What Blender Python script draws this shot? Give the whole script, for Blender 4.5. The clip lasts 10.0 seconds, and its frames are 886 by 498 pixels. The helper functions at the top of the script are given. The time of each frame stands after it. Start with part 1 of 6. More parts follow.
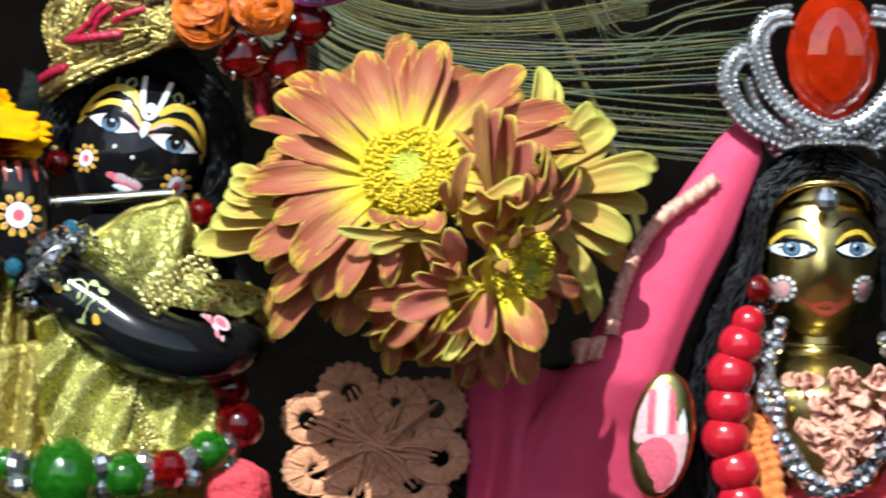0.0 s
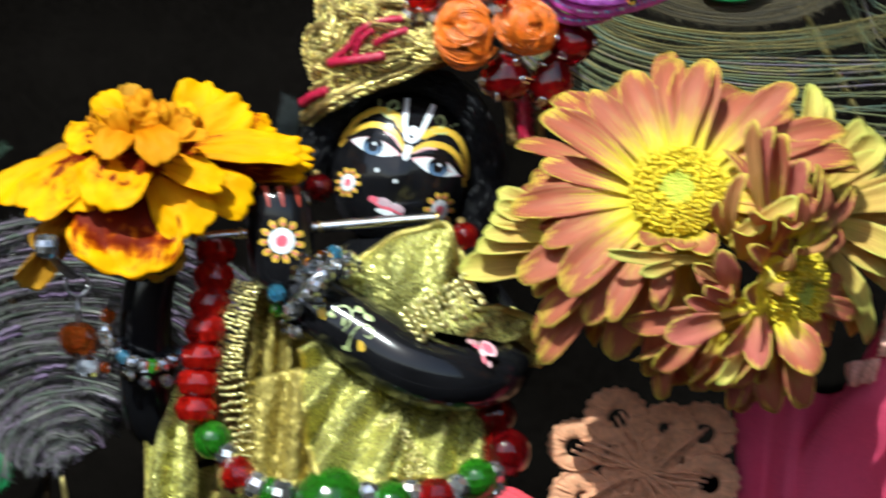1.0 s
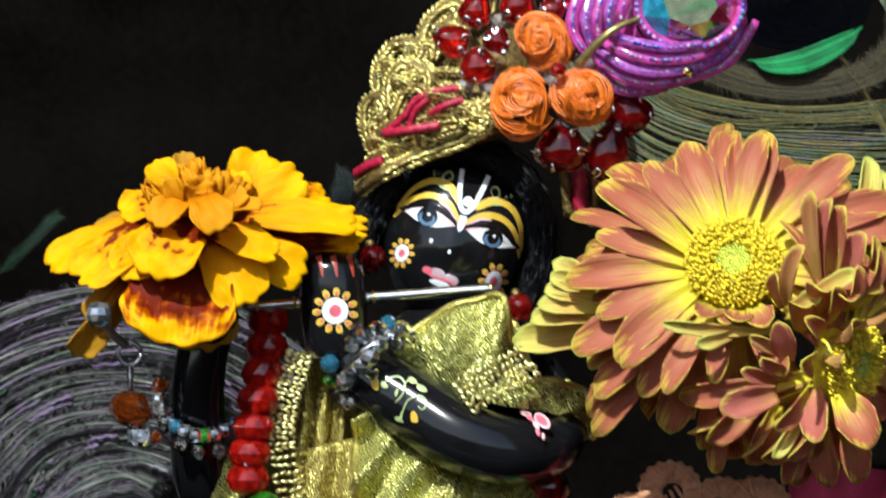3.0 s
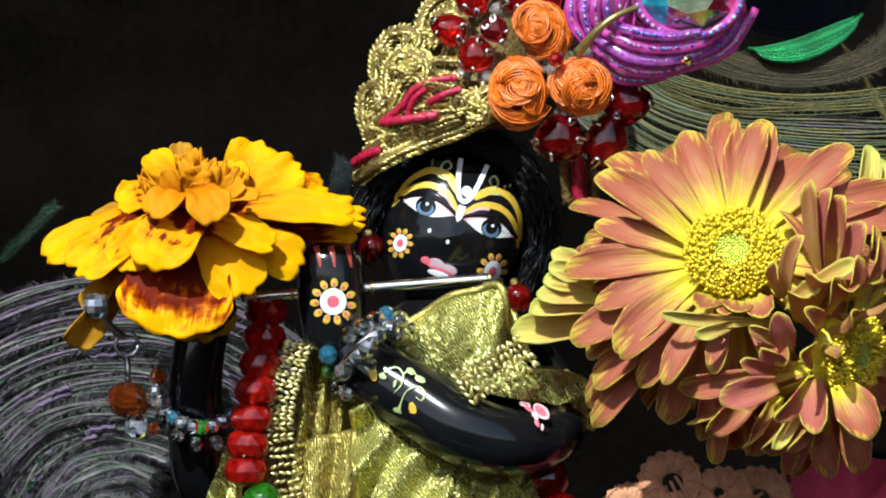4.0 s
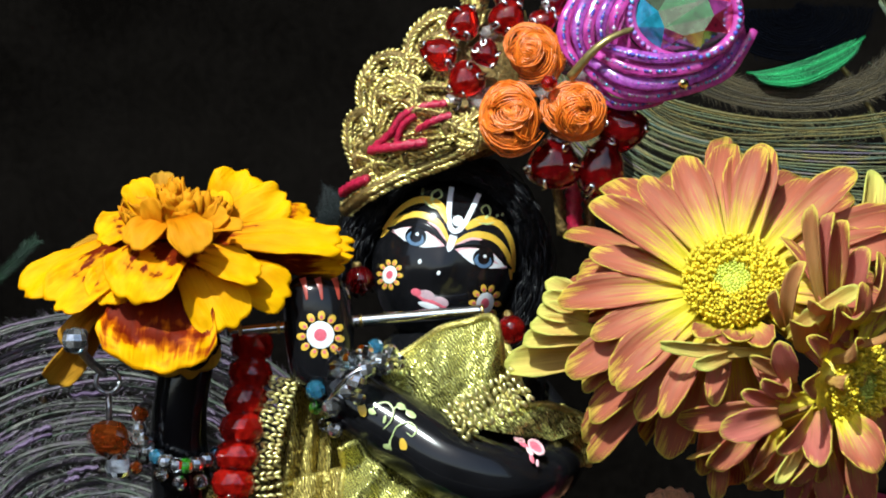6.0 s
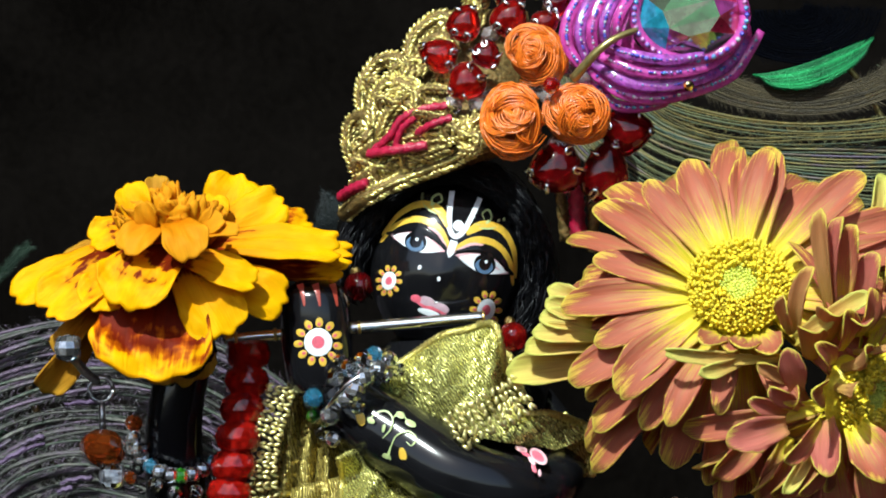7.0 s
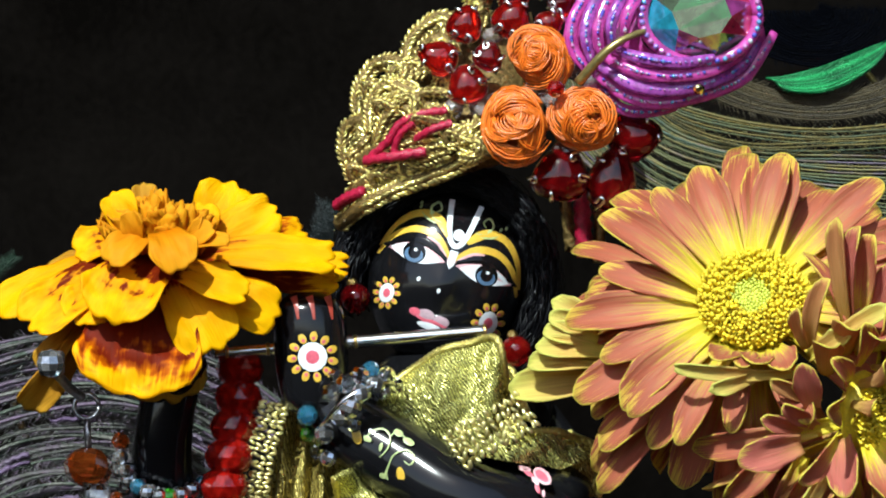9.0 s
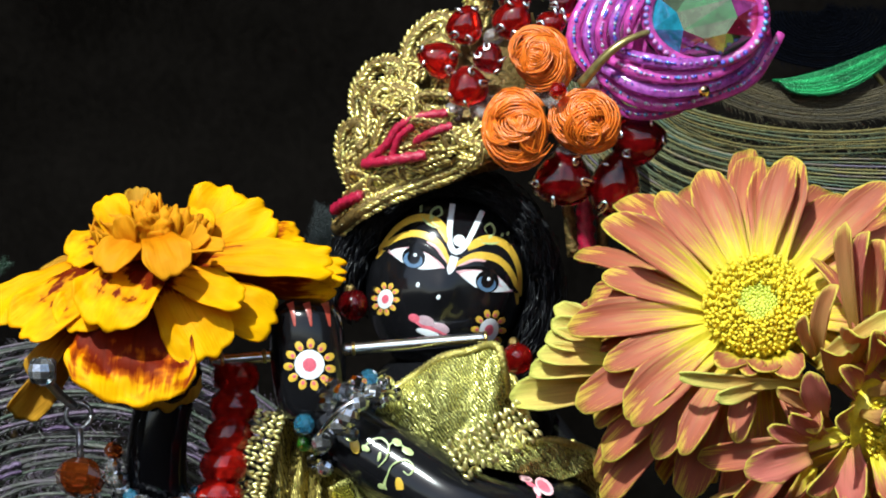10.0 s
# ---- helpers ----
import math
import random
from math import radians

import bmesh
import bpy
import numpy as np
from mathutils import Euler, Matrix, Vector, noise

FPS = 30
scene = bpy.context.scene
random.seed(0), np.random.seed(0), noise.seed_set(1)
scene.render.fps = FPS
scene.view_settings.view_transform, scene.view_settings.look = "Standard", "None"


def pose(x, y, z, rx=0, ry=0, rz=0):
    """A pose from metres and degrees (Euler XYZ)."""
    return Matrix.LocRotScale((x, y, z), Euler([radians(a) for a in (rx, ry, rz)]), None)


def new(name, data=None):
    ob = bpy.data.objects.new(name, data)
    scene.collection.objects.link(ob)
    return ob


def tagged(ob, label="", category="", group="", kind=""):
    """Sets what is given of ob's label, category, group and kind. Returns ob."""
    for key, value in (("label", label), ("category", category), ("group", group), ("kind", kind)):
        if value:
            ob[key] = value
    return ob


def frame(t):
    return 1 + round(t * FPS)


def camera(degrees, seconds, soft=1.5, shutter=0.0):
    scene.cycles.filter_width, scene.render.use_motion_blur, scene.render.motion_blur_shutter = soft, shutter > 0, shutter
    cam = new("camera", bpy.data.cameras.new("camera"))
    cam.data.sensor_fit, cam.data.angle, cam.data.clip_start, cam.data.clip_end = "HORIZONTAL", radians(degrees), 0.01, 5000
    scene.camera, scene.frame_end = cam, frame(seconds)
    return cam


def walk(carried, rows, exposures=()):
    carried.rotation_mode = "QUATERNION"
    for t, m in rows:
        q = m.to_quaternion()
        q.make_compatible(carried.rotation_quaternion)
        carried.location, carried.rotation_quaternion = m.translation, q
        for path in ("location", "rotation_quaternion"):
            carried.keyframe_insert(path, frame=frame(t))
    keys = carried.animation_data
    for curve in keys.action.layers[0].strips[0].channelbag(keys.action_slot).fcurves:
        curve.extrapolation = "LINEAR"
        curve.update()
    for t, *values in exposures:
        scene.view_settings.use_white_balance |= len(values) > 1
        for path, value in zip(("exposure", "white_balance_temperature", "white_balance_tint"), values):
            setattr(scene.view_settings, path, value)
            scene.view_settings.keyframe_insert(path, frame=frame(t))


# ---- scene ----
# Lengths in metres. The camera stands about half a metre off and looks along +y.
cam = camera(14.0, 10.0, 1.95, 0.5)
PATH = [  # seconds, eye x, y, z, degrees of turn to the left, of tilt up, of lean to the left
    (0, 0.00554, -0.59343, 0.00583, -4.307, -2.420, 0.91),
    (0.5, 0.00012, -0.58673, 0.00618, -3.063, -2.414, 0.50),
    (1, -0.00393, -0.58247, 0.00625, -1.086, -2.175, 0.20),
    (1.5, -0.00866, -0.58149, 0.00554, -0.001, -1.364, 0.27),
    (2, -0.00824, -0.58023, 0.00674, 0.070, -0.680, 0.44),
    (2.5, -0.00821, -0.58080, 0.00374, 0.343, -0.397, 0.61),
    (3, -0.00486, -0.57982, 0.00269, -0.315, -0.706, 0.57),
    (3.2, -0.00431, -0.57954, 0.00570, -0.296, -1.277, 0.44),
    (4.3, -0.00209, -0.57605, 0.00326, -0.069, -0.752, 0.38),
    (4.5, -0.00145, -0.57522, 0.00049, -0.013, -0.361, 0.03),
    (5, -0.00084, -0.57136, 0.00005, -0.087, -0.193, 0.02),
    (5.5, -0.00063, -0.56557, 0.00058, -0.067, -0.211, 0.03),
    (7, -0.00033, -0.54842, -0.00052, -0.036, 0.018, 0.01),
    (7.5, 0.00000, -0.54300, -0.00000, -0.002, 0.004, -0.00),
    (8, 0.00094, -0.53722, -0.00032, 0.099, 0.080, 0.01),
    (8.5, 0.00070, -0.53184, -0.00046, 0.073, 0.138, -0.02),
    (9, 0.00182, -0.52634, 0.00018, 0.197, 0.112, -0.01),
    (9.5, 0.00153, -0.52099, 0.00040, 0.166, 0.130, -0.03),
    (10, 0.00234, -0.51554, 0.00050, 0.257, 0.164, -0.01),
]
walk(cam, [(t, pose(x, y, z, 90 + up, -lean, left)) for t, x, y, z, left, up, lean in PATH],
     exposures=((0.0, 0.50), (1.0, 0.48), (2.0, 0.38), (10.0, 0.38)))

# ---- light ----
SUN_AIM = Vector((0.26, 0.66, -0.72)).normalized()
world = bpy.data.worlds.new("sky")
scene.world = world
world.use_nodes = True
wt = world.node_tree
sky = wt.nodes.new("ShaderNodeTexSky")
sky.sky_type, sky.sun_disc = "NISHITA", False
sky.sun_elevation = math.asin(-SUN_AIM.z)
sky.sun_rotation = math.atan2(-SUN_AIM.x, -SUN_AIM.y)
wt.links.new(sky.outputs[0], wt.nodes["Background"].inputs[0])
wt.nodes["Background"].inputs[1].default_value = 0.15
sun = new("sun", bpy.data.lights.new("sun", "SUN"))
sun.data.energy, sun.data.angle, sun.data.color = 4.7, radians(0.5), (0.89, 1.0, 0.99)
sun.matrix_world = Matrix.Translation((-0.3, -1.6, 1.2)) @ SUN_AIM.to_track_quat("-Z", "Y").to_matrix().to_4x4()

# ---- helpers of this scene ----
MM = 0.001


def grid(k):
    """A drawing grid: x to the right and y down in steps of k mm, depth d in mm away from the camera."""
    return lambda x, y, d=0.0: Vector(((x - 784) * k * MM, d * MM, (441 - y) * k * MM))


def deep(x, y, d=0.0):
    """As grid(0.085), but its step grows with the depth: 0.085 mm at d = 0, 543 mm from the eye's mean place."""
    k = 0.085 * (1 + d / 543)
    return Vector(((x - 784) * k * MM, d * MM, (441 - y) * k * MM))


def rnd(a, b):
    return random.uniform(a, b)


def thing(name, loc, label, category, group="", kind=""):
    ob = new(name)
    ob.location = loc
    ob.empty_display_size = 0.005
    return tagged(ob, label, category, group, kind)


def mesh_of(bm, mats, smooth=True):
    me = bpy.data.meshes.new("mesh")
    bmesh.ops.recalc_face_normals(bm, faces=bm.faces)
    for f in bm.faces:
        f.smooth = smooth
    bm.to_mesh(me)
    bm.free()
    for m in mats if isinstance(mats, (list, tuple)) else [mats]:
        me.materials.append(m)
    return me


def base_of(ob):
    at = Vector((0, 0, 0))
    while ob:
        at += ob.location
        ob = ob.parent
    return at


def part(name, bm, mats, parent=None, label="", smooth=True, kind=""):
    """Links a bmesh, built in world places, as one mesh object under a thing or a part."""
    if parent:
        bmesh.ops.translate(bm, verts=bm.verts, vec=-base_of(parent))
    ob = new(name, mesh_of(bm, mats, smooth))
    ob.parent = parent
    return tagged(ob, label, kind=kind)


def spline(pts, n):
    """n + 1 places along a smooth line through pts."""
    pts = [Vector(p) for p in pts]
    out = []
    for i in range(n + 1):
        f = i / n * (len(pts) - 1)
        j = min(int(f), len(pts) - 2)
        t = f - j
        a, b = pts[max(j - 1, 0)], pts[j]
        c, d = pts[j + 1], pts[min(j + 2, len(pts) - 1)]
        out.append(0.5 * (2 * b + (c - a) * t + (2 * a - 5 * b + 4 * c - d) * t * t + (3 * b - a - 3 * c + d) * t ** 3))
    return out


def tube(bm, pts, radius, seg=8, flat=1.0, mi=0, lobes=0, twist=0.0, lobe_depth=0.25):
    """A tube along pts; radius is a number or a function of 0..1. lobes and twist make it a twisted cord."""
    n = len(pts)
    rings, side = [], None
    for i, p in enumerate(pts):
        way = (pts[min(i + 1, n - 1)] - pts[max(i - 1, 0)]).normalized()
        if side is None:
            side = way.cross(Vector((0, 1, 0)) if abs(way.y) < 0.9 else Vector((1, 0, 0))).normalized()
        side = (side - way * side.dot(way)).normalized()
        up = way.cross(side)
        r = radius(i / (n - 1)) if callable(radius) else radius
        ring = []
        for j in range(seg):
            a = 2 * math.pi * j / seg
            q = r * (1 - lobe_depth + lobe_depth * abs(math.cos(lobes * 0.5 * a + twist * i))) if lobes else r
            ring.append(bm.verts.new(p + side * (math.cos(a) * q) + up * (math.sin(a) * q * flat)))
        rings.append(ring)
    for a, b in zip(rings, rings[1:]):
        for j in range(seg):
            f = bm.faces.new((a[j], a[(j + 1) % seg], b[(j + 1) % seg], b[j]))
            f.material_index = mi
    for ring in (rings[0][::-1], rings[-1]):
        bm.faces.new(ring).material_index = mi


def ball(bm, at, rx, ry=None, rz=None, turn=None, seg=16, rings=10, mi=0):
    m = Matrix.Translation(at) @ (turn.to_matrix().to_4x4() if turn else Matrix()) @ Matrix.Diagonal((rx, ry or rx, rz or rx, 1))
    made = bmesh.ops.create_uvsphere(bm, u_segments=seg, v_segments=rings, radius=1.0, matrix=m)["verts"]
    for f in {f for v in made for f in v.link_faces}:
        f.material_index = mi
    return made


def jewel(bm, at, r, ry=None, rz=None, turn=None, mi=0):
    """A cut stone or bead: few flat faces."""
    m = Matrix.Translation(at) @ (turn.to_matrix().to_4x4() if turn else Matrix()) @ Matrix.Diagonal((r, ry or r, rz or r, 1))
    made = bmesh.ops.create_uvsphere(bm, u_segments=10, v_segments=6, radius=1.0, matrix=m)["verts"]
    for f in {f for v in made for f in v.link_faces}:
        f.material_index = mi
    # loose facets, so a material can tone each one as a reflection would
    bmesh.ops.split_edges(bm, edges=list({e for v in made for e in v.link_edges}))


def shell(bm, nu, nv, fn, thick, top=0, under=0):
    """A thin solid sheet over fn(s, t), with s and t kept as its UV."""
    uv = bm.loops.layers.uv.verify()
    g = [[Vector(fn(i / nu, j / nv)) for j in range(nv + 1)] for i in range(nu + 1)]
    a = [[bm.verts.new(p) for p in row] for row in g]
    b = []
    for i in range(nu + 1):
        row = []
        for j in range(nv + 1):
            du = g[min(i + 1, nu)][j] - g[max(i - 1, 0)][j]
            dv = g[i][min(j + 1, nv)] - g[i][max(j - 1, 0)]
            row.append(bm.verts.new(g[i][j] - du.cross(dv).normalized() * thick))
        b.append(row)

    def face(vs, co, mi):
        f = bm.faces.new(vs)
        f.material_index = mi
        for l, c in zip(f.loops, co):
            l[uv].uv = (c[0] / nu, c[1] / nv)

    for i in range(nu):
        for j in range(nv):
            co = [(i, j), (i + 1, j), (i + 1, j + 1), (i, j + 1)]
            face([a[p][q] for p, q in co], co, top)
            face([b[p][q] for p, q in co[::-1]], co[::-1], under)
    rim = [(i, 0) for i in range(nu)] + [(nu, j) for j in range(nv)] + [(i, nv) for i in range(nu, 0, -1)] + [(0, j) for j in range(nv, 0, -1)]
    for c, d in zip(rim, rim[1:] + rim[:1]):
        face([a[c[0]][c[1]], b[c[0]][c[1]], b[d[0]][d[1]], a[d[0]][d[1]]], [c, c, d, d], top)


def petal(bm, base, tip, face, width, sag=0.1, cup=0.1, root=0.35, blunt=5, ruffle=0.0, groove=0.0, notch=0.0, nu=9, nv=6, thick=0.00022, top=0, under=0, roll=0.0, crumple=0.0):
    """A petal from base to tip whose upper side looks along face. sag bends it, cup hollows it; root is its width at the base."""
    base, tip = Vector(base), Vector(tip)
    way = tip - base
    length = way.length
    side = way.cross(Vector(face)).normalized()
    up = side.cross(way).normalized()
    ph = rnd(0, 6)

    tipr = min(0.5 * width / length * (1.7 if blunt < 6 else 0.6), 0.45)

    def fn(s, t):
        u = 1 - 2 * t
        reach = 1 - tipr * (1 - max(1 - u * u, 0) ** 0.5)
        reach -= notch * (math.exp(-((u - 0.1) / 0.16) ** 2) + 0.6 * math.exp(-((u + 0.5) / 0.14) ** 2)) + ruffle * 0.2 * math.sin(7 * u + ph)
        f = s * reach
        w = width * 0.5 * min(1.0, root + (1 - root) * (f / 0.6) ** 0.9) * (1 - 0.12 * f ** 4)
        p = base + way * f + up * (length * sag * 4 * f * (1 - f) * 0.5 - length * roll * f ** 3)
        p += side * (u * w) + up * (width * cup * (u * u - 0.3) * (0.4 + 0.6 * f))
        p += up * (ruffle * width * s * math.sin(5 * u + 9 * f + ph) * (0.3 + abs(u)))
        p += up * (groove * width * math.cos(3 * math.pi * u) * math.sin(math.pi * min(s * 1.1, 1)))
        if crumple:
            p += up * (crumple * width * s * (noise.noise(p * 260) + 0.5 * noise.noise(p * 620)))
        return p

    shell(bm, nu, nv, fn, thick, top, under)


# ---- materials ----
def nodes_of(name):
    m = bpy.data.materials.new(name)
    m.use_nodes = True
    return m, m.node_tree.nodes, m.node_tree.links, m.node_tree.nodes["Principled BSDF"]


def ramp_of(ns, stops, mode="LINEAR"):
    r = ns.new("ShaderNodeValToRGB")
    r.color_ramp.interpolation = mode
    while len(r.color_ramp.elements) < len(stops):
        r.color_ramp.elements.new(0.5)
    for e, (p, c) in zip(r.color_ramp.elements, stops):
        e.position, e.color = p, (*c, 1)
    return r


def mat(name, colour, rough=0.5, metal=0.0, vary=0.25, size=3.0, fine=0.4, bump=0.1, coat=0.0, clear=0.0, ior=1.5, sheen=0.0, island=0.0):
    """A plain surface with variation at two sizes (mm) and a fine relief."""
    m, ns, ln, b = nodes_of(name)
    tc = ns.new("ShaderNodeTexCoord")
    big, small = ns.new("ShaderNodeTexNoise"), ns.new("ShaderNodeTexNoise")
    big.inputs["Scale"].default_value, small.inputs["Scale"].default_value = 1000 / size, 1000 / fine
    big.inputs["Detail"].default_value = 3
    mixn = ns.new("ShaderNodeMath")
    mixn.operation = "MULTIPLY_ADD"
    mixn.inputs[1].default_value = 0.4
    ln.new(tc.outputs["Object"], big.inputs["Vector"])
    ln.new(tc.outputs["Object"], small.inputs["Vector"])
    ln.new(small.outputs["Fac"], mixn.inputs[0])
    ln.new(big.outputs["Fac"], mixn.inputs[2])
    dark = tuple(c * (1 - vary) for c in colour)
    light = tuple(min(c * (1 + vary), 1.0) for c in colour)
    r = ramp_of(ns, [(0.45, dark), (0.95, light)])
    ln.new(mixn.outputs[0], r.inputs[0])
    out = r.outputs[0]
    if island:
        geo, hsv = ns.new("ShaderNodeNewGeometry"), ns.new("ShaderNodeHueSaturation")
        mr = ns.new("ShaderNodeMapRange")
        mr.inputs["To Min"].default_value, mr.inputs["To Max"].default_value = 1 - island, 1 + island
        ln.new(geo.outputs["Random Per Island"], mr.inputs["Value"])
        ln.new(mr.outputs[0], hsv.inputs["Value"])
        ln.new(out, hsv.inputs["Color"])
        out = hsv.outputs[0]
    ln.new(out, b.inputs["Base Color"])
    b.inputs["Roughness"].default_value, b.inputs["Metallic"].default_value = rough, metal
    b.inputs["Coat Weight"].default_value, b.inputs["Coat Roughness"].default_value = coat, 0.05
    b.inputs["Transmission Weight"].default_value, b.inputs["IOR"].default_value = clear, ior
    b.inputs["Sheen Weight"].default_value = sheen
    if bump:
        bp = ns.new("ShaderNodeBump")
        bp.inputs["Strength"].default_value, bp.inputs["Distance"].default_value = bump, 0.0003
        ln.new(mixn.outputs[0], bp.inputs["Height"])
        ln.new(bp.outputs[0], b.inputs["Normal"])
    return m


def petal_mat(name, stops, rim, rim_from=0.8, streak=0.25, glow=0.3, rough=0.55, spots=0.1, low=0.6, high=1.3):
    """A petal: colours along its length by stops, a rim of another colour, streaks along the veins; light shines through."""
    m, ns, ln, b = nodes_of(name)
    uv, sep = ns.new("ShaderNodeUVMap"), ns.new("ShaderNodeSeparateXYZ")
    ln.new(uv.outputs[0], sep.inputs[0])
    stretch = ns.new("ShaderNodeMapping")
    stretch.inputs["Scale"].default_value = (1.6, 22, 1)
    geo = ns.new("ShaderNodeNewGeometry")
    shift = ns.new("ShaderNodeVectorMath")
    shift.operation = "ADD"
    ln.new(uv.outputs[0], shift.inputs[0])
    ln.new(geo.outputs["Random Per Island"], shift.inputs[1])
    ln.new(shift.outputs[0], stretch.inputs["Vector"])
    veins = ns.new("ShaderNodeTexNoise")
    veins.inputs["Scale"].default_value, veins.inputs["Detail"].default_value = 1.0, 4
    ln.new(stretch.outputs[0], veins.inputs["Vector"])
    blot = ns.new("ShaderNodeTexNoise")
    blot.inputs["Scale"].default_value = 6
    ln.new(shift.outputs[0], blot.inputs["Vector"])

    def calc(op, a, b2, c=None):
        n = ns.new("ShaderNodeMath")
        n.operation = op
        for k, v in enumerate((a, b2, c)):
            if v is None:
                continue
            if isinstance(v, (int, float)):
                n.inputs[k].default_value = v
            else:
                ln.new(v, n.inputs[k])
        return n.outputs[0]

    vein = calc("MULTIPLY_ADD", calc("SUBTRACT", veins.outputs["Fac"], 0.5), streak * 1.6, sep.outputs[0])
    along = calc("MULTIPLY_ADD", calc("SUBTRACT", blot.outputs["Fac"], 0.5), spots, vein)
    r = ramp_of(ns, stops)
    ln.new(along, r.inputs[0])
    across = calc("ABSOLUTE", calc("MULTIPLY_ADD", sep.outputs[1], 2.0, -1.0), 0.0)
    edge = calc("MAXIMUM", calc("MULTIPLY", calc("POWER", across, 10.0), calc("POWER", sep.outputs[0], 1.4)), calc("POWER", sep.outputs[0], 6.0))
    edge = calc("MULTIPLY_ADD", calc("SUBTRACT", blot.outputs["Fac"], 0.5), 0.25, edge)
    er = ramp_of(ns, [(rim_from, (0, 0, 0)), (min(rim_from + 0.16, 1), (1, 1, 1))])
    ln.new(edge, er.inputs[0])
    mx = ns.new("ShaderNodeMixRGB")
    ln.new(er.outputs[0], mx.inputs[0])
    ln.new(r.outputs[0], mx.inputs[1])
    mx.inputs[2].default_value = (*rim, 1)
    hsv, mr = ns.new("ShaderNodeHueSaturation"), ns.new("ShaderNodeMapRange")
    mr.inputs["To Min"].default_value, mr.inputs["To Max"].default_value = low, high
    ln.new(veins.outputs["Fac"], mr.inputs["Value"])
    ln.new(mr.outputs[0], hsv.inputs["Value"])
    ln.new(mx.outputs[0], hsv.inputs["Color"])
    ln.new(hsv.outputs[0], b.inputs["Base Color"])
    b.inputs["Roughness"].default_value, b.inputs["Specular IOR Level"].default_value = rough, 0.1
    bp = ns.new("ShaderNodeBump")
    bp.inputs["Strength"].default_value, bp.inputs["Distance"].default_value = 0.5, 0.0004
    ln.new(veins.outputs["Fac"], bp.inputs["Height"])
    ln.new(bp.outputs[0], b.inputs["Normal"])
    tr, mixs = ns.new("ShaderNodeBsdfTranslucent"), ns.new("ShaderNodeMixShader")
    ln.new(hsv.outputs[0], tr.inputs["Color"])
    mixs.inputs[0].default_value = glow
    ln.new(b.outputs[0], mixs.inputs[1])
    ln.new(tr.outputs[0], mixs.inputs[2])
    ln.new(mixs.outputs[0], ns["Material Output"].inputs["Surface"])
    return m


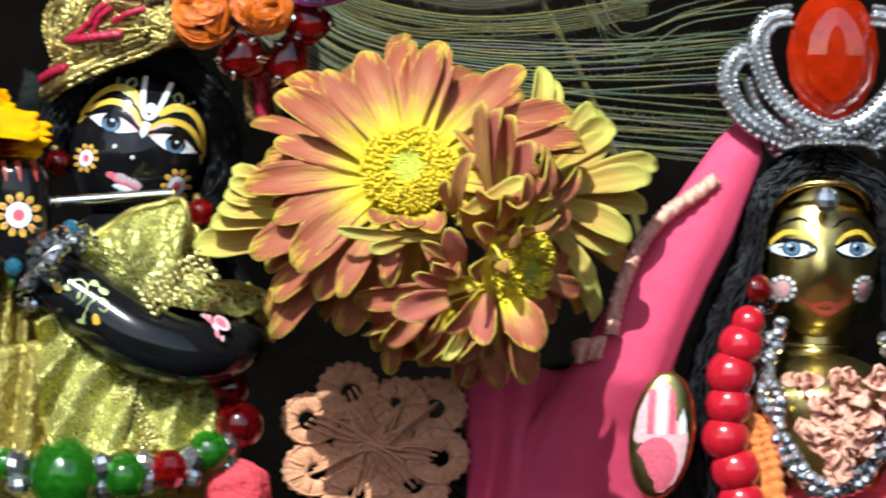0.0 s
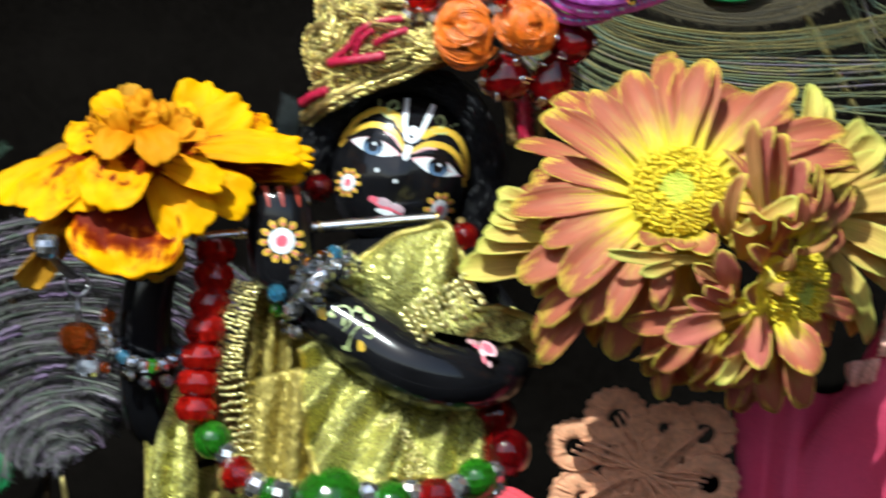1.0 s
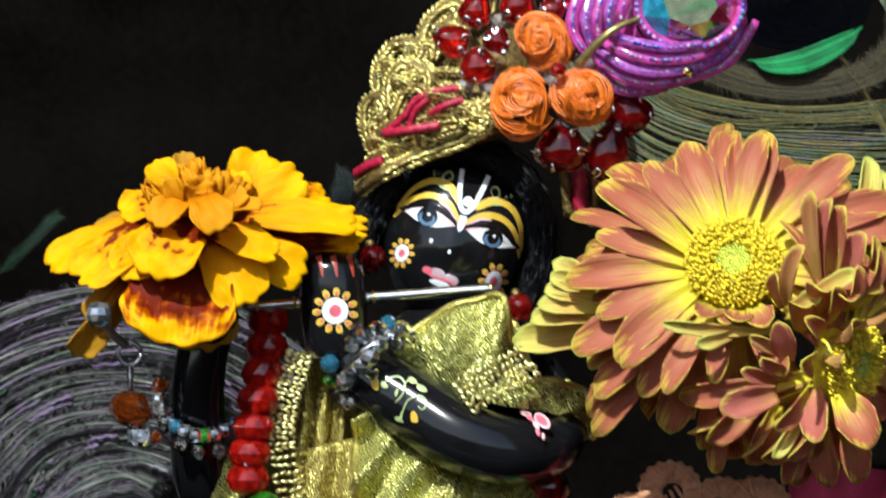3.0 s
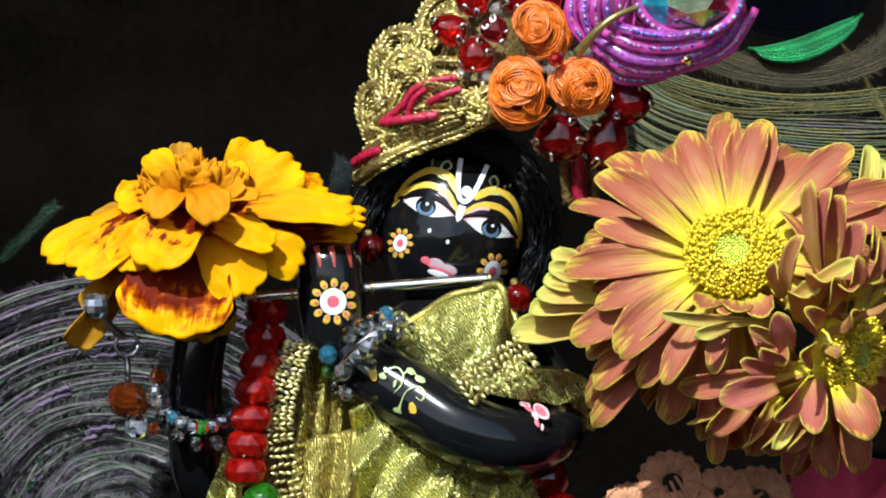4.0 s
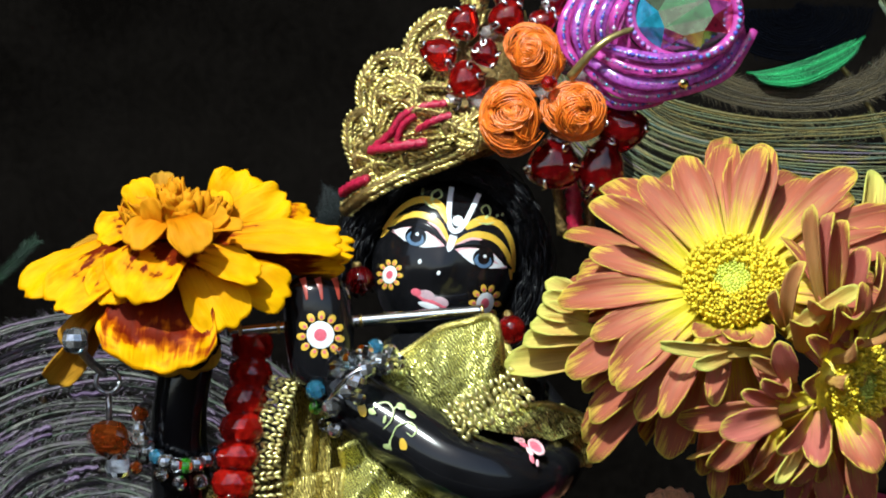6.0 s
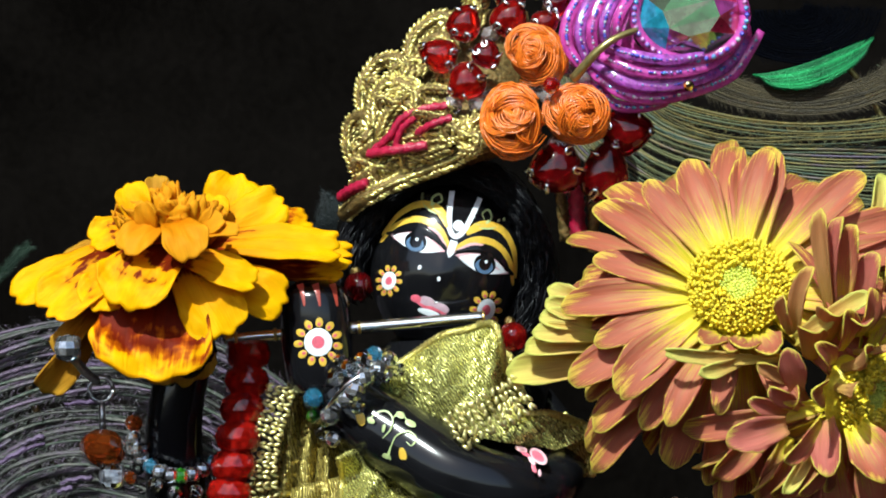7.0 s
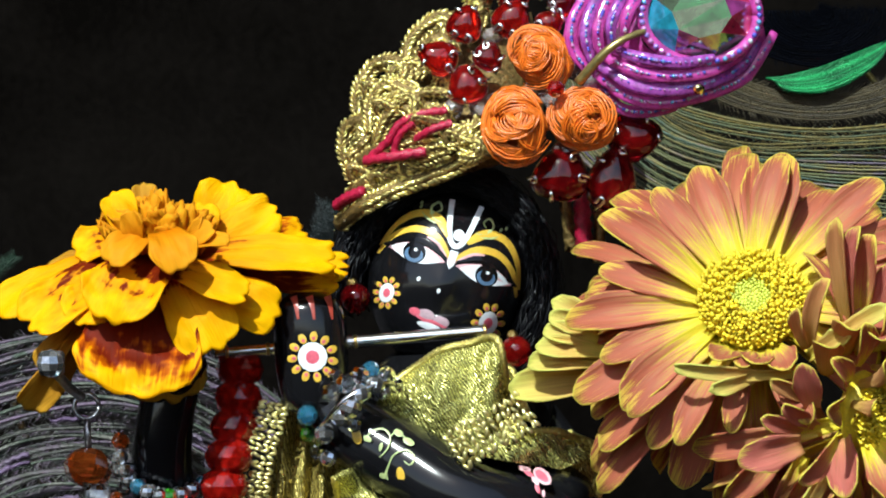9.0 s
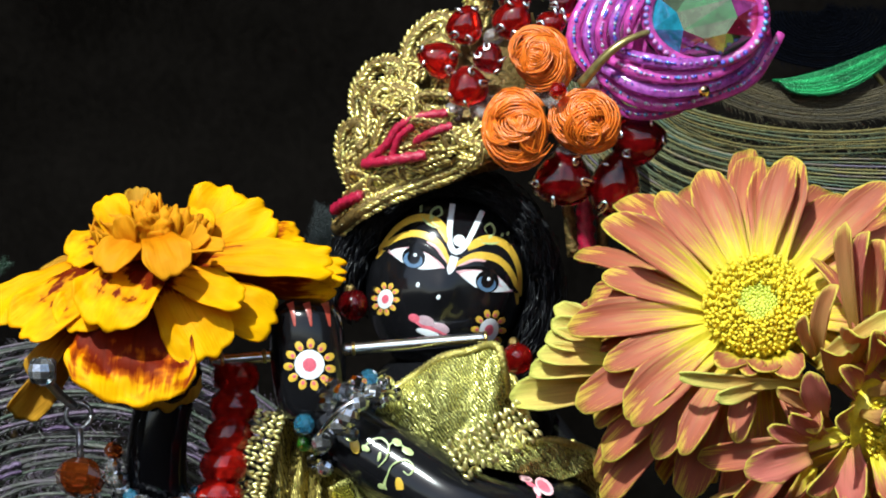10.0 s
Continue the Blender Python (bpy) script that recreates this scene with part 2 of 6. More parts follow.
def weave_mat(name, colour, dark, rough=0.35, metal=0.7, thread=0.35, bump=0.6, turn=0.6, glitter=0.5, sheer=0.0):
    """Woven cloth: threads in two directions of the given width in mm, with glittering points; sheer lets light by."""
    m, ns, ln, b = nodes_of(name)
    tc, mp = ns.new("ShaderNodeTexCoord"), ns.new("ShaderNodeMapping")
    mp.inputs["Rotation"].default_value = (0, turn, 0)
    ln.new(tc.outputs["Object"], mp.inputs["Vector"])
    w1, w2 = ns.new("ShaderNodeTexWave"), ns.new("ShaderNodeTexWave")
    for w, d, sc in ((w1, "X", 1.0), (w2, "Z", 0.8)):
        w.bands_direction = d
        w.inputs["Scale"].default_value = sc * 314 / thread
        w.inputs["Distortion"].default_value = 13.0
        w.inputs["Detail Scale"].default_value = 0.55
        ln.new(mp.outputs[0], w.inputs["Vector"])
    mul = ns.new("ShaderNodeMath")
    mul.operation = "MULTIPLY"
    soft2 = ns.new("ShaderNodeMapRange")
    soft2.inputs["To Min"].default_value = 0.8
    ln.new(w2.outputs["Fac"], soft2.inputs["Value"])
    ln.new(w1.outputs["Fac"], mul.inputs[0])
    ln.new(soft2.outputs[0], mul.inputs[1])
    noi = ns.new("ShaderNodeTexNoise")
    noi.inputs["Scale"].default_value = 450
    ln.new(tc.outputs["Object"], noi.inputs["Vector"])
    add = ns.new("ShaderNodeMath")
    add.operation = "MULTIPLY_ADD"
    add.inputs[1].default_value = 0.5
    ln.new(noi.outputs["Fac"], add.inputs[0])
    ln.new(mul.outputs[0], add.inputs[2])
    r = ramp_of(ns, [(0.15, dark), (0.85, colour)])
    ln.new(add.outputs[0], r.inputs[0])
    ln.new(r.outputs[0], b.inputs["Base Color"])
    vor = ns.new("ShaderNodeTexVoronoi")
    vor.inputs["Scale"].default_value = 2600
    ln.new(tc.outputs["Object"], vor.inputs["Vector"])
    rr = ramp_of(ns, [(0.1, (rough + 0.15,) * 3), (0.9, (max(rough - 0.15, 0.08),) * 3)])
    ln.new(vor.outputs["Color"], rr.inputs[0])
    ln.new(rr.outputs[0], b.inputs["Roughness"])
    b.inputs["Metallic"].default_value = metal
    bp, bp2 = ns.new("ShaderNodeBump"), ns.new("ShaderNodeBump")
    bp.inputs["Strength"].default_value, bp.inputs["Distance"].default_value = bump, 0.0003
    bp2.inputs["Strength"].default_value, bp2.inputs["Distance"].default_value = glitter, 0.0004
    ln.new(mul.outputs[0], bp.inputs["Height"])
    ln.new(vor.outputs["Color"], bp2.inputs["Height"])
    crumple, bp3 = ns.new("ShaderNodeTexNoise"), ns.new("ShaderNodeBump")
    crumple.inputs["Scale"].default_value = 380
    bp3.inputs["Strength"].default_value, bp3.inputs["Distance"].default_value = min(glitter * 1.4, 0.8), 0.002
    ln.new(tc.outputs["Object"], crumple.inputs["Vector"])
    ln.new(crumple.outputs["Fac"], bp3.inputs["Height"])
    ln.new(bp3.outputs[0], bp.inputs["Normal"])
    ln.new(bp.outputs[0], bp2.inputs["Normal"])
    ln.new(bp2.outputs[0], b.inputs["Normal"])
    if sheer:
        inv = ns.new("ShaderNodeMapRange")
        inv.inputs["From Min"].default_value, inv.inputs["From Max"].default_value = 0.1, 0.45
        inv.inputs["To Min"].default_value, inv.inputs["To Max"].default_value = 1 - sheer, 1.0
        ln.new(mul.outputs[0], inv.inputs["Value"])
        ln.new(inv.outputs[0], b.inputs["Alpha"])
    return m


black_cloth = mat("black velvet", (0.0040, 0.0033, 0.0028), 1.0, vary=0.5, size=30, fine=1.5, bump=0.2)
black_cloth.node_tree.nodes["Principled BSDF"].inputs["Specular IOR Level"].default_value = 0.0
wall_paint = mat("ochre wall paint", (0.22, 0.17, 0.12), 0.85, vary=0.06, size=300, fine=3)
ceiling_paint = mat("white ceiling paint", (0.78, 0.77, 0.74), 0.9, vary=0.04, size=400, fine=4)
floor_wood = mat("dark floor boards", (0.08, 0.045, 0.027), 0.5, vary=0.3, size=120, fine=5)
lacquer = mat("black lacquer", (0.006, 0.006, 0.007), 0.15, coat=0.1, ior=1.4, vary=0.3, size=6, fine=0.8, bump=0.04)
wool = mat("black wool hair", (0.007, 0.007, 0.009), 0.42, ior=1.38, vary=0.4, size=2, fine=0.3, bump=0.2)
paint_white = mat("white enamel", (0.80, 0.84, 0.86), 0.3, vary=0.06, size=1, bump=0.15, coat=0.3)
paint_yellow = mat("yellow ochre enamel", (0.72, 0.44, 0.05), 0.35, vary=0.18, size=1.2, fine=0.25, bump=0.25)
paint_pink = mat("rose enamel", (0.70, 0.12, 0.17), 0.35, vary=0.2, size=0.8, bump=0.2)
paint_pale = mat("pale pink enamel", (0.78, 0.42, 0.44), 0.35, vary=0.15, size=0.8, bump=0.2)
paint_mauve = mat("mauve grey enamel", (0.52, 0.36, 0.40), 0.35, vary=0.15, size=0.8, bump=0.2)
paint_red = mat("brick red enamel", (0.36, 0.05, 0.03), 0.35, vary=0.3, size=0.7, bump=0.2)
paint_blue = mat("grey blue enamel", (0.09, 0.17, 0.28), 0.3, vary=0.25, size=0.7, bump=0.1)
paint_green = mat("pale green enamel", (0.44, 0.52, 0.22), 0.35, vary=0.25, size=0.6, bump=0.2)
silver = mat("polished silver", (0.80, 0.80, 0.80), 0.2, metal=1.0, vary=0.12, size=1.5, bump=0.08)
tarnish = mat("dull silver wire", (0.42, 0.42, 0.43), 0.35, metal=1.0, vary=0.3, size=0.8, bump=0.2)
gold = mat("gilt metal", (0.80, 0.55, 0.18), 0.28, metal=1.0, vary=0.2, size=0.9, bump=0.2)
gold_stitch = mat("gilt thread stitches", (0.84, 0.63, 0.22), 0.28, metal=0.85, vary=0.35, size=0.5, fine=0.2, bump=0.2, island=0.6)
# gold darkened in its colour for the shade between and behind the cords
gold_shade = mat("shade-dark gold netting", (0.20, 0.13, 0.04), 0.5, metal=0.5, vary=0.6, size=0.6, fine=0.2, bump=1.0)
seed_gold = mat("seed bead gold", (0.90, 0.78, 0.46), 0.12, metal=1.0, vary=0.3, size=0.5, bump=0.0, island=0.3)
red_cord = mat("crimson silk cord", (0.40, 0.012, 0.045), 0.3, vary=0.35, size=0.5, fine=0.15, bump=0.6)
orange_silk = mat("orange ribbon silk", (0.62, 0.135, 0.012), 0.3, vary=0.35, size=0.9, fine=0.2, bump=0.4, island=0.4)
orange_deep = mat("orange felt heart", (0.42, 0.075, 0.007), 0.7, vary=0.3, size=0.6, fine=0.15, bump=0.5)
red_glass = mat("red glass", (0.70, 0.012, 0.010), 0.03, vary=0.7, size=1.4, fine=0.5, bump=0.12, clear=0.84, coat=0.3)
dark_red_glass = mat("garnet red glass", (0.45, 0.008, 0.012), 0.06, vary=0.6, size=1.6, fine=0.6, bump=0.0, clear=0.9, coat=0.15)
orange_glass = mat("amber glass", (0.60, 0.12, 0.02), 0.04, vary=0.2, size=2, bump=0.0, clear=0.92, coat=0.1)
green_glass = mat("green glass", (0.06, 0.48, 0.03), 0.08, vary=0.6, size=1.0, fine=0.35, bump=0.25, clear=0.85, coat=0.3)
crystal = mat("clear crystal", (0.90, 0.93, 0.96), 0.03, vary=0.06, size=1, bump=0.0, clear=1.0, ior=1.6)
# brightness set at random per facet, imitating reflections inside the stones
crystal_back = mat("foil backed crystal", (0.82, 0.85, 0.87), 0.04, metal=0.9, vary=0.35, size=0.6, fine=0.2, bump=0.0, coat=0.3, island=0.6)
blue_glass = mat("aqua crystal", (0.07, 0.36, 0.55), 0.05, vary=0.2, size=1, bump=0.0, clear=0.8, coat=0.2)
glue = mat("milky dried glue", (0.66, 0.58, 0.56), 0.16, vary=0.25, size=1.5, bump=0.5, clear=0.72)
tissue = weave_mat("gold tissue cloth", (0.73, 0.70, 0.21), (0.20, 0.165, 0.03), rough=0.28, metal=0.65, sheer=0.12, thread=0.42)
tissue_dense = weave_mat("layered gold tissue", (0.50, 0.40, 0.10), (0.12, 0.08, 0.018), rough=0.36, metal=0.55, turn=0.2, thread=0.45)

# ---- structure ----
def slab(name, lo, hi, material, label="", category=""):
    bm = bmesh.new()
    lo, hi = Vector(lo), Vector(hi)
    bmesh.ops.create_cube(bm, size=1.0, matrix=Matrix.Translation((lo + hi) / 2) @ Matrix.Diagonal((*(hi - lo), 1)))
    return tagged(part(name, bm, material, None, label, False), label, category, "", "structure")


slab("floor", (-1.9, -1.2, -1.0), (1.9, 0.6, -0.9), floor_wood, "dark wooden floor of the room", "floor")
slab("ceiling", (-1.9, -1.2, 1.9), (1.9, 0.6, 2.0), ceiling_paint, "plain white ceiling of the room", "ceiling")
slab("wall_north", (-1.8, 0.5, -0.9), (1.8, 0.6, 1.9), wall_paint, "plain ochre wall behind the altar", "wall")
slab("wall_west", (-1.9, -1.2, -0.9), (-1.8, 0.6, 1.9), wall_paint, "plain ochre side wall of the room", "wall")
slab("wall_east", (1.8, -1.2, -0.9), (1.9, 0.6, 1.9), wall_paint, "plain ochre side wall of the room", "wall")
WIN = (-1.5, 0.9, 0.05, 1.8)
bm = bmesh.new()
for x0, x1, z0, z1 in ((-1.8, WIN[0], -0.9, 1.9), (WIN[1], 1.8, -0.9, 1.9), (WIN[0], WIN[1], -0.9, WIN[2]), (WIN[0], WIN[1], WIN[3], 1.9)):
    bmesh.ops.create_cube(bm, size=1.0, matrix=Matrix.Translation(((x0 + x1) / 2, -1.15, (z0 + z1) / 2)) @ Matrix.Diagonal((x1 - x0, 0.1, z1 - z0, 1)))
tagged(part("wall_south", bm, wall_paint, None, "", False), "plain ochre wall with an open window", "wall", "", "structure")
slab("altar_top", (-0.6, -0.14, -0.16), (0.6, 0.14, -0.132), floor_wood, "dark wooden altar shelf", "shelf")

slab("altar_body", (-0.56, -0.12, -0.9), (0.56, 0.12, -0.162), floor_wood, "dark wooden body of the altar", "altar")

bm = bmesh.new()


def drape(s, t):
    x = -0.5 + s
    y = 0.105 + 0.006 * math.sin(s * 60 + 2 * math.sin(t * 3)) * (1 - 0.4 * t)
    return Vector((x, y, -0.131 + 0.6 * t))


shell(bm, 160, 8, drape, 0.002)
tagged(part("backdrop", bm, black_cloth), "black velvet curtain hanging behind the altar", "curtain", "", "structure")
bm = bmesh.new()
shell(bm, 50, 20, lambda s, t: Vector((-0.5 + s, -0.13 + 0.23 * t, -0.129 + 0.001 * math.sin(40 * s + 9 * t))), 0.0015)
tagged(part("altar_cloth", bm, black_cloth), "black velvet cloth lying on the altar shelf", "cloth", "", "structure")

# ---- the dark statue: one mesh ----
G = grid(0.085)
TILT_HEAD = radians(18)
HC, HS = math.cos(TILT_HEAD), math.sin(TILT_HEAD)


def on_head(x, y, lift=0.0):
    """A place on the front of the head: x to its own right side in the picture, y up, along the tilted head."""
    rx = 134 * (1 - 0.10 * max(-y / 150, 0) ** 2)
    q = max(1 - abs(x / rx) ** 2.5 - abs(y / 154) ** 2.5, 0.0) ** 0.45
    nose = 1.1 * math.exp(-((x + 2) / 15) ** 2 - ((y + 12) / 26) ** 2)
    socket = 0.35 * math.exp(-((abs(x) - 65) / 40) ** 2 - ((y - 28) / 24) ** 2)
    return G(788 + x * HC + y * HS, 480 + x * HS - y * HC, 9 - 11.5 * q - nose + socket - lift)


AX0, AX1 = Vector((596, 714)), Vector((856, 880))


def on_arm(x, y, lift=0.0):
    way = (AX1 - AX0).normalized()
    off = (Vector((x, y)) - AX0)
    dist = off.x * way.y - off.y * way.x
    f = off.dot(way) / (AX1 - AX0).length
    return deep(x, y, -6.6 - 7.4 * f - 0.0885 * max(69.5 ** 2 - dist * dist, 1) ** 0.5 - lift)


def on_elbow(x, y, lift=0.0):
    return deep(x, y, -11.4 - 0.085 * max(64 ** 2 - (y - 862) ** 2, 1) ** 0.5 - lift)


def on_hand(x, y, lift=0.0):
    v = (y - 606) / 106
    w = max(1 - abs(v) ** 4, 0.02) ** 0.25 * (1 - 0.12 * max(v, 0))
    u = min(abs(x - 562 - 6 * v) / (63 * w), 1.0)
    return G(x, y, -8 - 4.6 * w * (1 - u ** 2.2) ** (1 / 2.2) - lift)


def blot(bm, on, outline, mi, lift=0.07):
    """A painted patch with a closed outline, lying on a surface."""
    n = len(outline)
    cx, cy = sum(p[0] for p in outline) / n, sum(p[1] for p in outline) / n
    mid = bm.verts.new(on(cx, cy, lift))
    rings = [[bm.verts.new(on(cx + (x - cx) * f, cy + (y - cy) * f, lift if f < 1 else max(lift * 0.3, lift - 0.025))) for x, y in outline] for f in (0.45, 0.85, 1.0)]
    faces = [bm.faces.new((mid, rings[0][j], rings[0][(j + 1) % n])) for j in range(n)]
    for a, b in zip(rings, rings[1:]):
        faces += [bm.faces.new((a[j], b[j], b[(j + 1) % n], a[(j + 1) % n])) for j in range(n)]
    for f in faces:
        f.material_index = mi


def oval(x, y, rx, ry, turn=0.0, n=14):
    c, s = math.cos(turn), math.sin(turn)
    return [(x + rx * math.cos(a) * c - ry * math.sin(a) * s, y + rx * math.cos(a) * s + ry * math.sin(a) * c) for a in (2 * math.pi * k / n for k in range(n))]


def almond(x, y, rx, ry, n=9, skew=0.0):
    top = [(x - rx + 2 * rx * k / n, y + ry * math.sin(math.pi * k / n) ** 0.8 + skew * (k / n - 0.5)) for k in range(n)]
    low = [(x + rx - 2 * rx * k / n, y - ry * 0.85 * math.sin(math.pi * k / n) ** 0.9 + skew * (0.5 - k / n)) for k in range(n)]
    return top + low


def stroke(bm, on, pts, width, mi, lift=0.07, n=14):
    """A painted line along pts, thinner towards its ends; width may be a function of 0..1."""
    line = spline([(x, y, 0) for x, y in pts], n)
    rows = []
    for i, p in enumerate(line):
        way = (line[min(i + 1, n)] - line[max(i - 1, 0)]).normalized()
        w = (width(i / n) if callable(width) else width * (0.45 + 0.55 * math.sin(math.pi * i / n))) / 2
        rows.append([bm.verts.new(on(p.x - way.y * w * k, p.y + way.x * w * k, lift if k == 0 else lift * 0.5)) for k in (-1, 0, 1)])
    for a, b in zip(rows, rows[1:]):
        for k in (0, 1):
            bm.faces.new((a[k], b[k], b[k + 1], a[k + 1])).material_index = mi


def painted_flower(bm, on, x, y, r, squeeze=1.0, petals=11):
    for k in range(petals):
        a = 2 * math.pi * k / petals + 0.2
        px, py = x + math.cos(a) * r * 1.38 * squeeze, y + math.sin(a) * r * 1.38
        blot(bm, on, oval(px, py, r * 0.36, r * 0.27, a, 9), 2, 0.06)
        blot(bm, on, oval(px - math.cos(a) * r * 0.12, py - math.sin(a) * r * 0.12, r * 0.15, r * 0.13, a, 7), 3, 0.11)
    blot(bm, on, oval(x, y, r * squeeze, r), 1, 0.09)
    blot(bm, on, oval(x, y, r * 0.46 * squeeze, r * 0.46), 3, 0.14)


bm = bmesh.new()
# head, front and back
N, M = 48, 32
rows = []
for i in range(M + 1):
    th = math.pi * i / M
    ring = []
    for j in range(N):
        a = 2 * math.pi * j / N
        x, y, q = math.sin(th) * math.cos(a), math.cos(th), math.sin(th) * math.sin(a)
        p = on_head(x * 134 * (1 - 0.10 * max(-y, 0) ** 2) * 0.9995, y * 153.8)
        if q < 0:
            p.y = (18 * MM - p.y)
        ring.append(bm.verts.new(p))
    rows.append(ring)
for a, b in zip(rows, rows[1:]):
    for j in range(N):
        bm.faces.new((a[j], b[j], b[(j + 1) % N], a[(j + 1) % N]))
# neck, body down to its foot, arms, hand
tube(bm, spline([G(790, 590, 10), G(790, 700, 10), G(800, 900, 12), G(810, 1300, 12), G(800, 1960, 12)], 20), lambda s: (5 + 12 * min(s * 4, 1)) * MM * (1 - 0.25 * s), 20)
tube(bm, spline([deep(572, 684, -6), deep(636, 740, -7.6), deep(728, 800, -10.4), deep(814, 853, -13), deep(900, 874, -12.5), deep(972, 862, -8), deep(992, 810, 6), deep(930, 720, 15)], 44),
     lambda s: MM * 0.083 * (56 + 14 * math.sin(math.pi * min(s * 1.4, 1))), 28)
tube(bm, spline([G(330, 640, -6), G(312, 720, -6), G(308, 820, -5), G(330, 960, 0), G(470, 1000, 8), G(640, 820, 12)], 26), lambda s: MM * 0.085 * (46 + 16 * s), 18)
ball(bm, G(310, 625, -8), 6.5 * MM, 5 * MM, 5 * MM)
rows = []
for i in range(15):
    v = -1 + 2 * i / 14
    ring = []
    for j in range(24):
        a = 2 * math.pi * j / 24
        w = max(1 - abs(v) ** 4, 0.02) ** 0.25 * (1 - 0.12 * max(v, 0))
        cx, sx = math.cos(a), math.sin(a)
        sq = (abs(cx) ** 2.2 + abs(sx) ** 2.2) ** (-1 / 2.2)
        ring.append(bm.verts.new(G(562 + 63 * w * cx * sq + 6 * v, 606 + 106 * v, -8 + 4.6 * w * sx * sq)))
    rows.append(ring)
for a, b in zip(rows, rows[1:]):
    for j in range(24):
        bm.faces.new((a[j], b[j], b[(j + 1) % 24], a[(j + 1) % 24]))
bm.faces.new(rows[0][::-1]), bm.faces.new(rows[-1])
# paint: 1 white, 2 yellow, 3 rose, 4 pale pink, 5 red, 6 blue, 7 green, 8 black
for sx in (-1, 1):
    blot(bm, on_head, almond(sx * 64, 29, 55, 16), 4, 0.05)
    blot(bm, on_head, almond(sx * 62, 27, 45, 17), 1, 0.09)
    blot(bm, on_head, oval(sx * 65, 29, 20, 19), 8, 0.12)
    blot(bm, on_head, oval(sx * 65, 25, 16.5, 13), 6, 0.15)
    blot(bm, on_head, oval(sx * 65, 30, 11, 12), 8, 0.19)
    blot(bm, on_head, oval(sx * 65 + 1, 34, 3.2, 3.2, n=8), 1, 0.23)
    stroke(bm, on_head, [(sx * 8, 34), (sx * 42, 49), (sx * 76, 50), (sx * 120, 26)], 11, 8, 0.2)
    stroke(bm, on_head, [(sx * 4, 36), (sx * 36, 65), (sx * 74, 69), (sx * 108, 46), (sx * 126, 8)], lambda s: 12 * (1 - s) ** 0.5 * min(1, 0.4 + 3 * s) + 3, 2, 0.07, 20)
    stroke(bm, on_head, [(sx * 6, 33), (sx * 30, 55), (sx * 52, 61)], 5, 4, 0.11)
    stroke(bm, on_head, [(sx * 16, 72), (sx * 44, 97), (sx * 78, 96), (sx * 108, 68), (sx * 127, 22)], lambda s: 15 * (1 - s) ** 0.5 * min(1, 0.5 + 3 * s) + 2, 2, 0.07, 20)
    painted_flower(bm, on_head, sx * 91 + 2, -52 if sx < 0 else -48, 17 if sx < 0 else 21, 0.78, 10)
    stroke(bm, on_head, [(sx * 30 - 5, 92), (sx * 48 - 5, 96), (sx * 56 - 5, 112), (sx * 46 - 5, 124), (sx * 38 - 5, 114), (sx * 45 - 5, 106)], 4, 7, 0.07, 20)
    stroke(bm, on_head, [(sx * 40 - 5, 88), (sx * 58 - 5, 92), (sx * 70 - 5, 100)], 3.5, 7)
    blot(bm, on_head, oval(sx * 52 - 5, 103, 5, 3, 0.8, 8), 7, 0.08)
stroke(bm, on_head, [(-31, 136), (-24, 100), (-14, 70), (-1, 60), (10, 72), (16, 100), (21, 140)], lambda s: 9.5, 1, 0.09, 24)
blot(bm, on_head, oval(-1, 80, 10, 10), 1, 0.08)
blot(bm, on_head, [(-7, 52), (7, 52), (6, 28), (0, 20), (-6, 28)], 1, 0.09)
blot(bm, on_head, oval(-13, -66, 15, 9), 9, 0.07)
blot(bm, on_head, oval(15, -70, 15, 9), 9, 0.07)
blot(bm, on_head, oval(-33, -67, 10, 7), 3, 0.1)
stroke(bm, on_head, [(-30, -72), (-14, -76), (5, -75), (32, -79)], 7, 3, 0.12)
blot(bm, on_head, oval(-2, -84, 22, 6), 1, 0.1)
# two white specks painted in place of highlights at the nose
for x, y in ((-44, -12), (-5, -21)):
    blot(bm, on_head, oval(x, y, 3.5, 4.5, n=8), 1, 0.1)
for k in range(4):
    blot(bm, on_head, oval((k % 2 * 2 - 1) * rnd(58, 84), rnd(104, 118), 4, 2.5, rnd(0, 3), 7), 7, 0.06)
painted_flower(bm, on_hand, 566, 608, 25, 1.0, 11)
for x0 in (533, 560, 590):
    stroke(bm, on_hand, [(x0, 506), (x0 + 5, 522), (x0 + 9, 545)], lambda s: 10 * (1 - s) + 3, 5, 0.1)
stroke(bm, on_arm, [(650, 756), (662, 740), (682, 735), (694, 748), (690, 768), (676, 784)], 3.4, 7, 0.07, 18)
stroke(bm, on_arm, [(690, 802), (700, 780), (722, 771), (736, 784), (728, 797), (718, 790)], 3.4, 7, 0.07, 18)
stroke(bm, on_arm, [(691, 798), (687, 815), (696, 832)], 4.4, 7)
stroke(bm, on_arm, [(694, 748), (706, 740), (722, 752)], 3.6, 7)
for x, y, rx, ry, a in ((637, 748, 14, 8, 1.3), (708, 742, 9, 6, 0.5), (726, 757, 11, 6, 0.5), (712, 814, 14, 7, 1.4), (682, 816, 7, 5, 0.4), (693, 835, 8, 4, 0.6), (678, 766, 8, 3, 1.8), (655, 752, 8, 5, 0.6)):
    blot(bm, on_arm, oval(x, y, rx, ry, a, 12), 2 if rx > 13 else 7, 0.08)
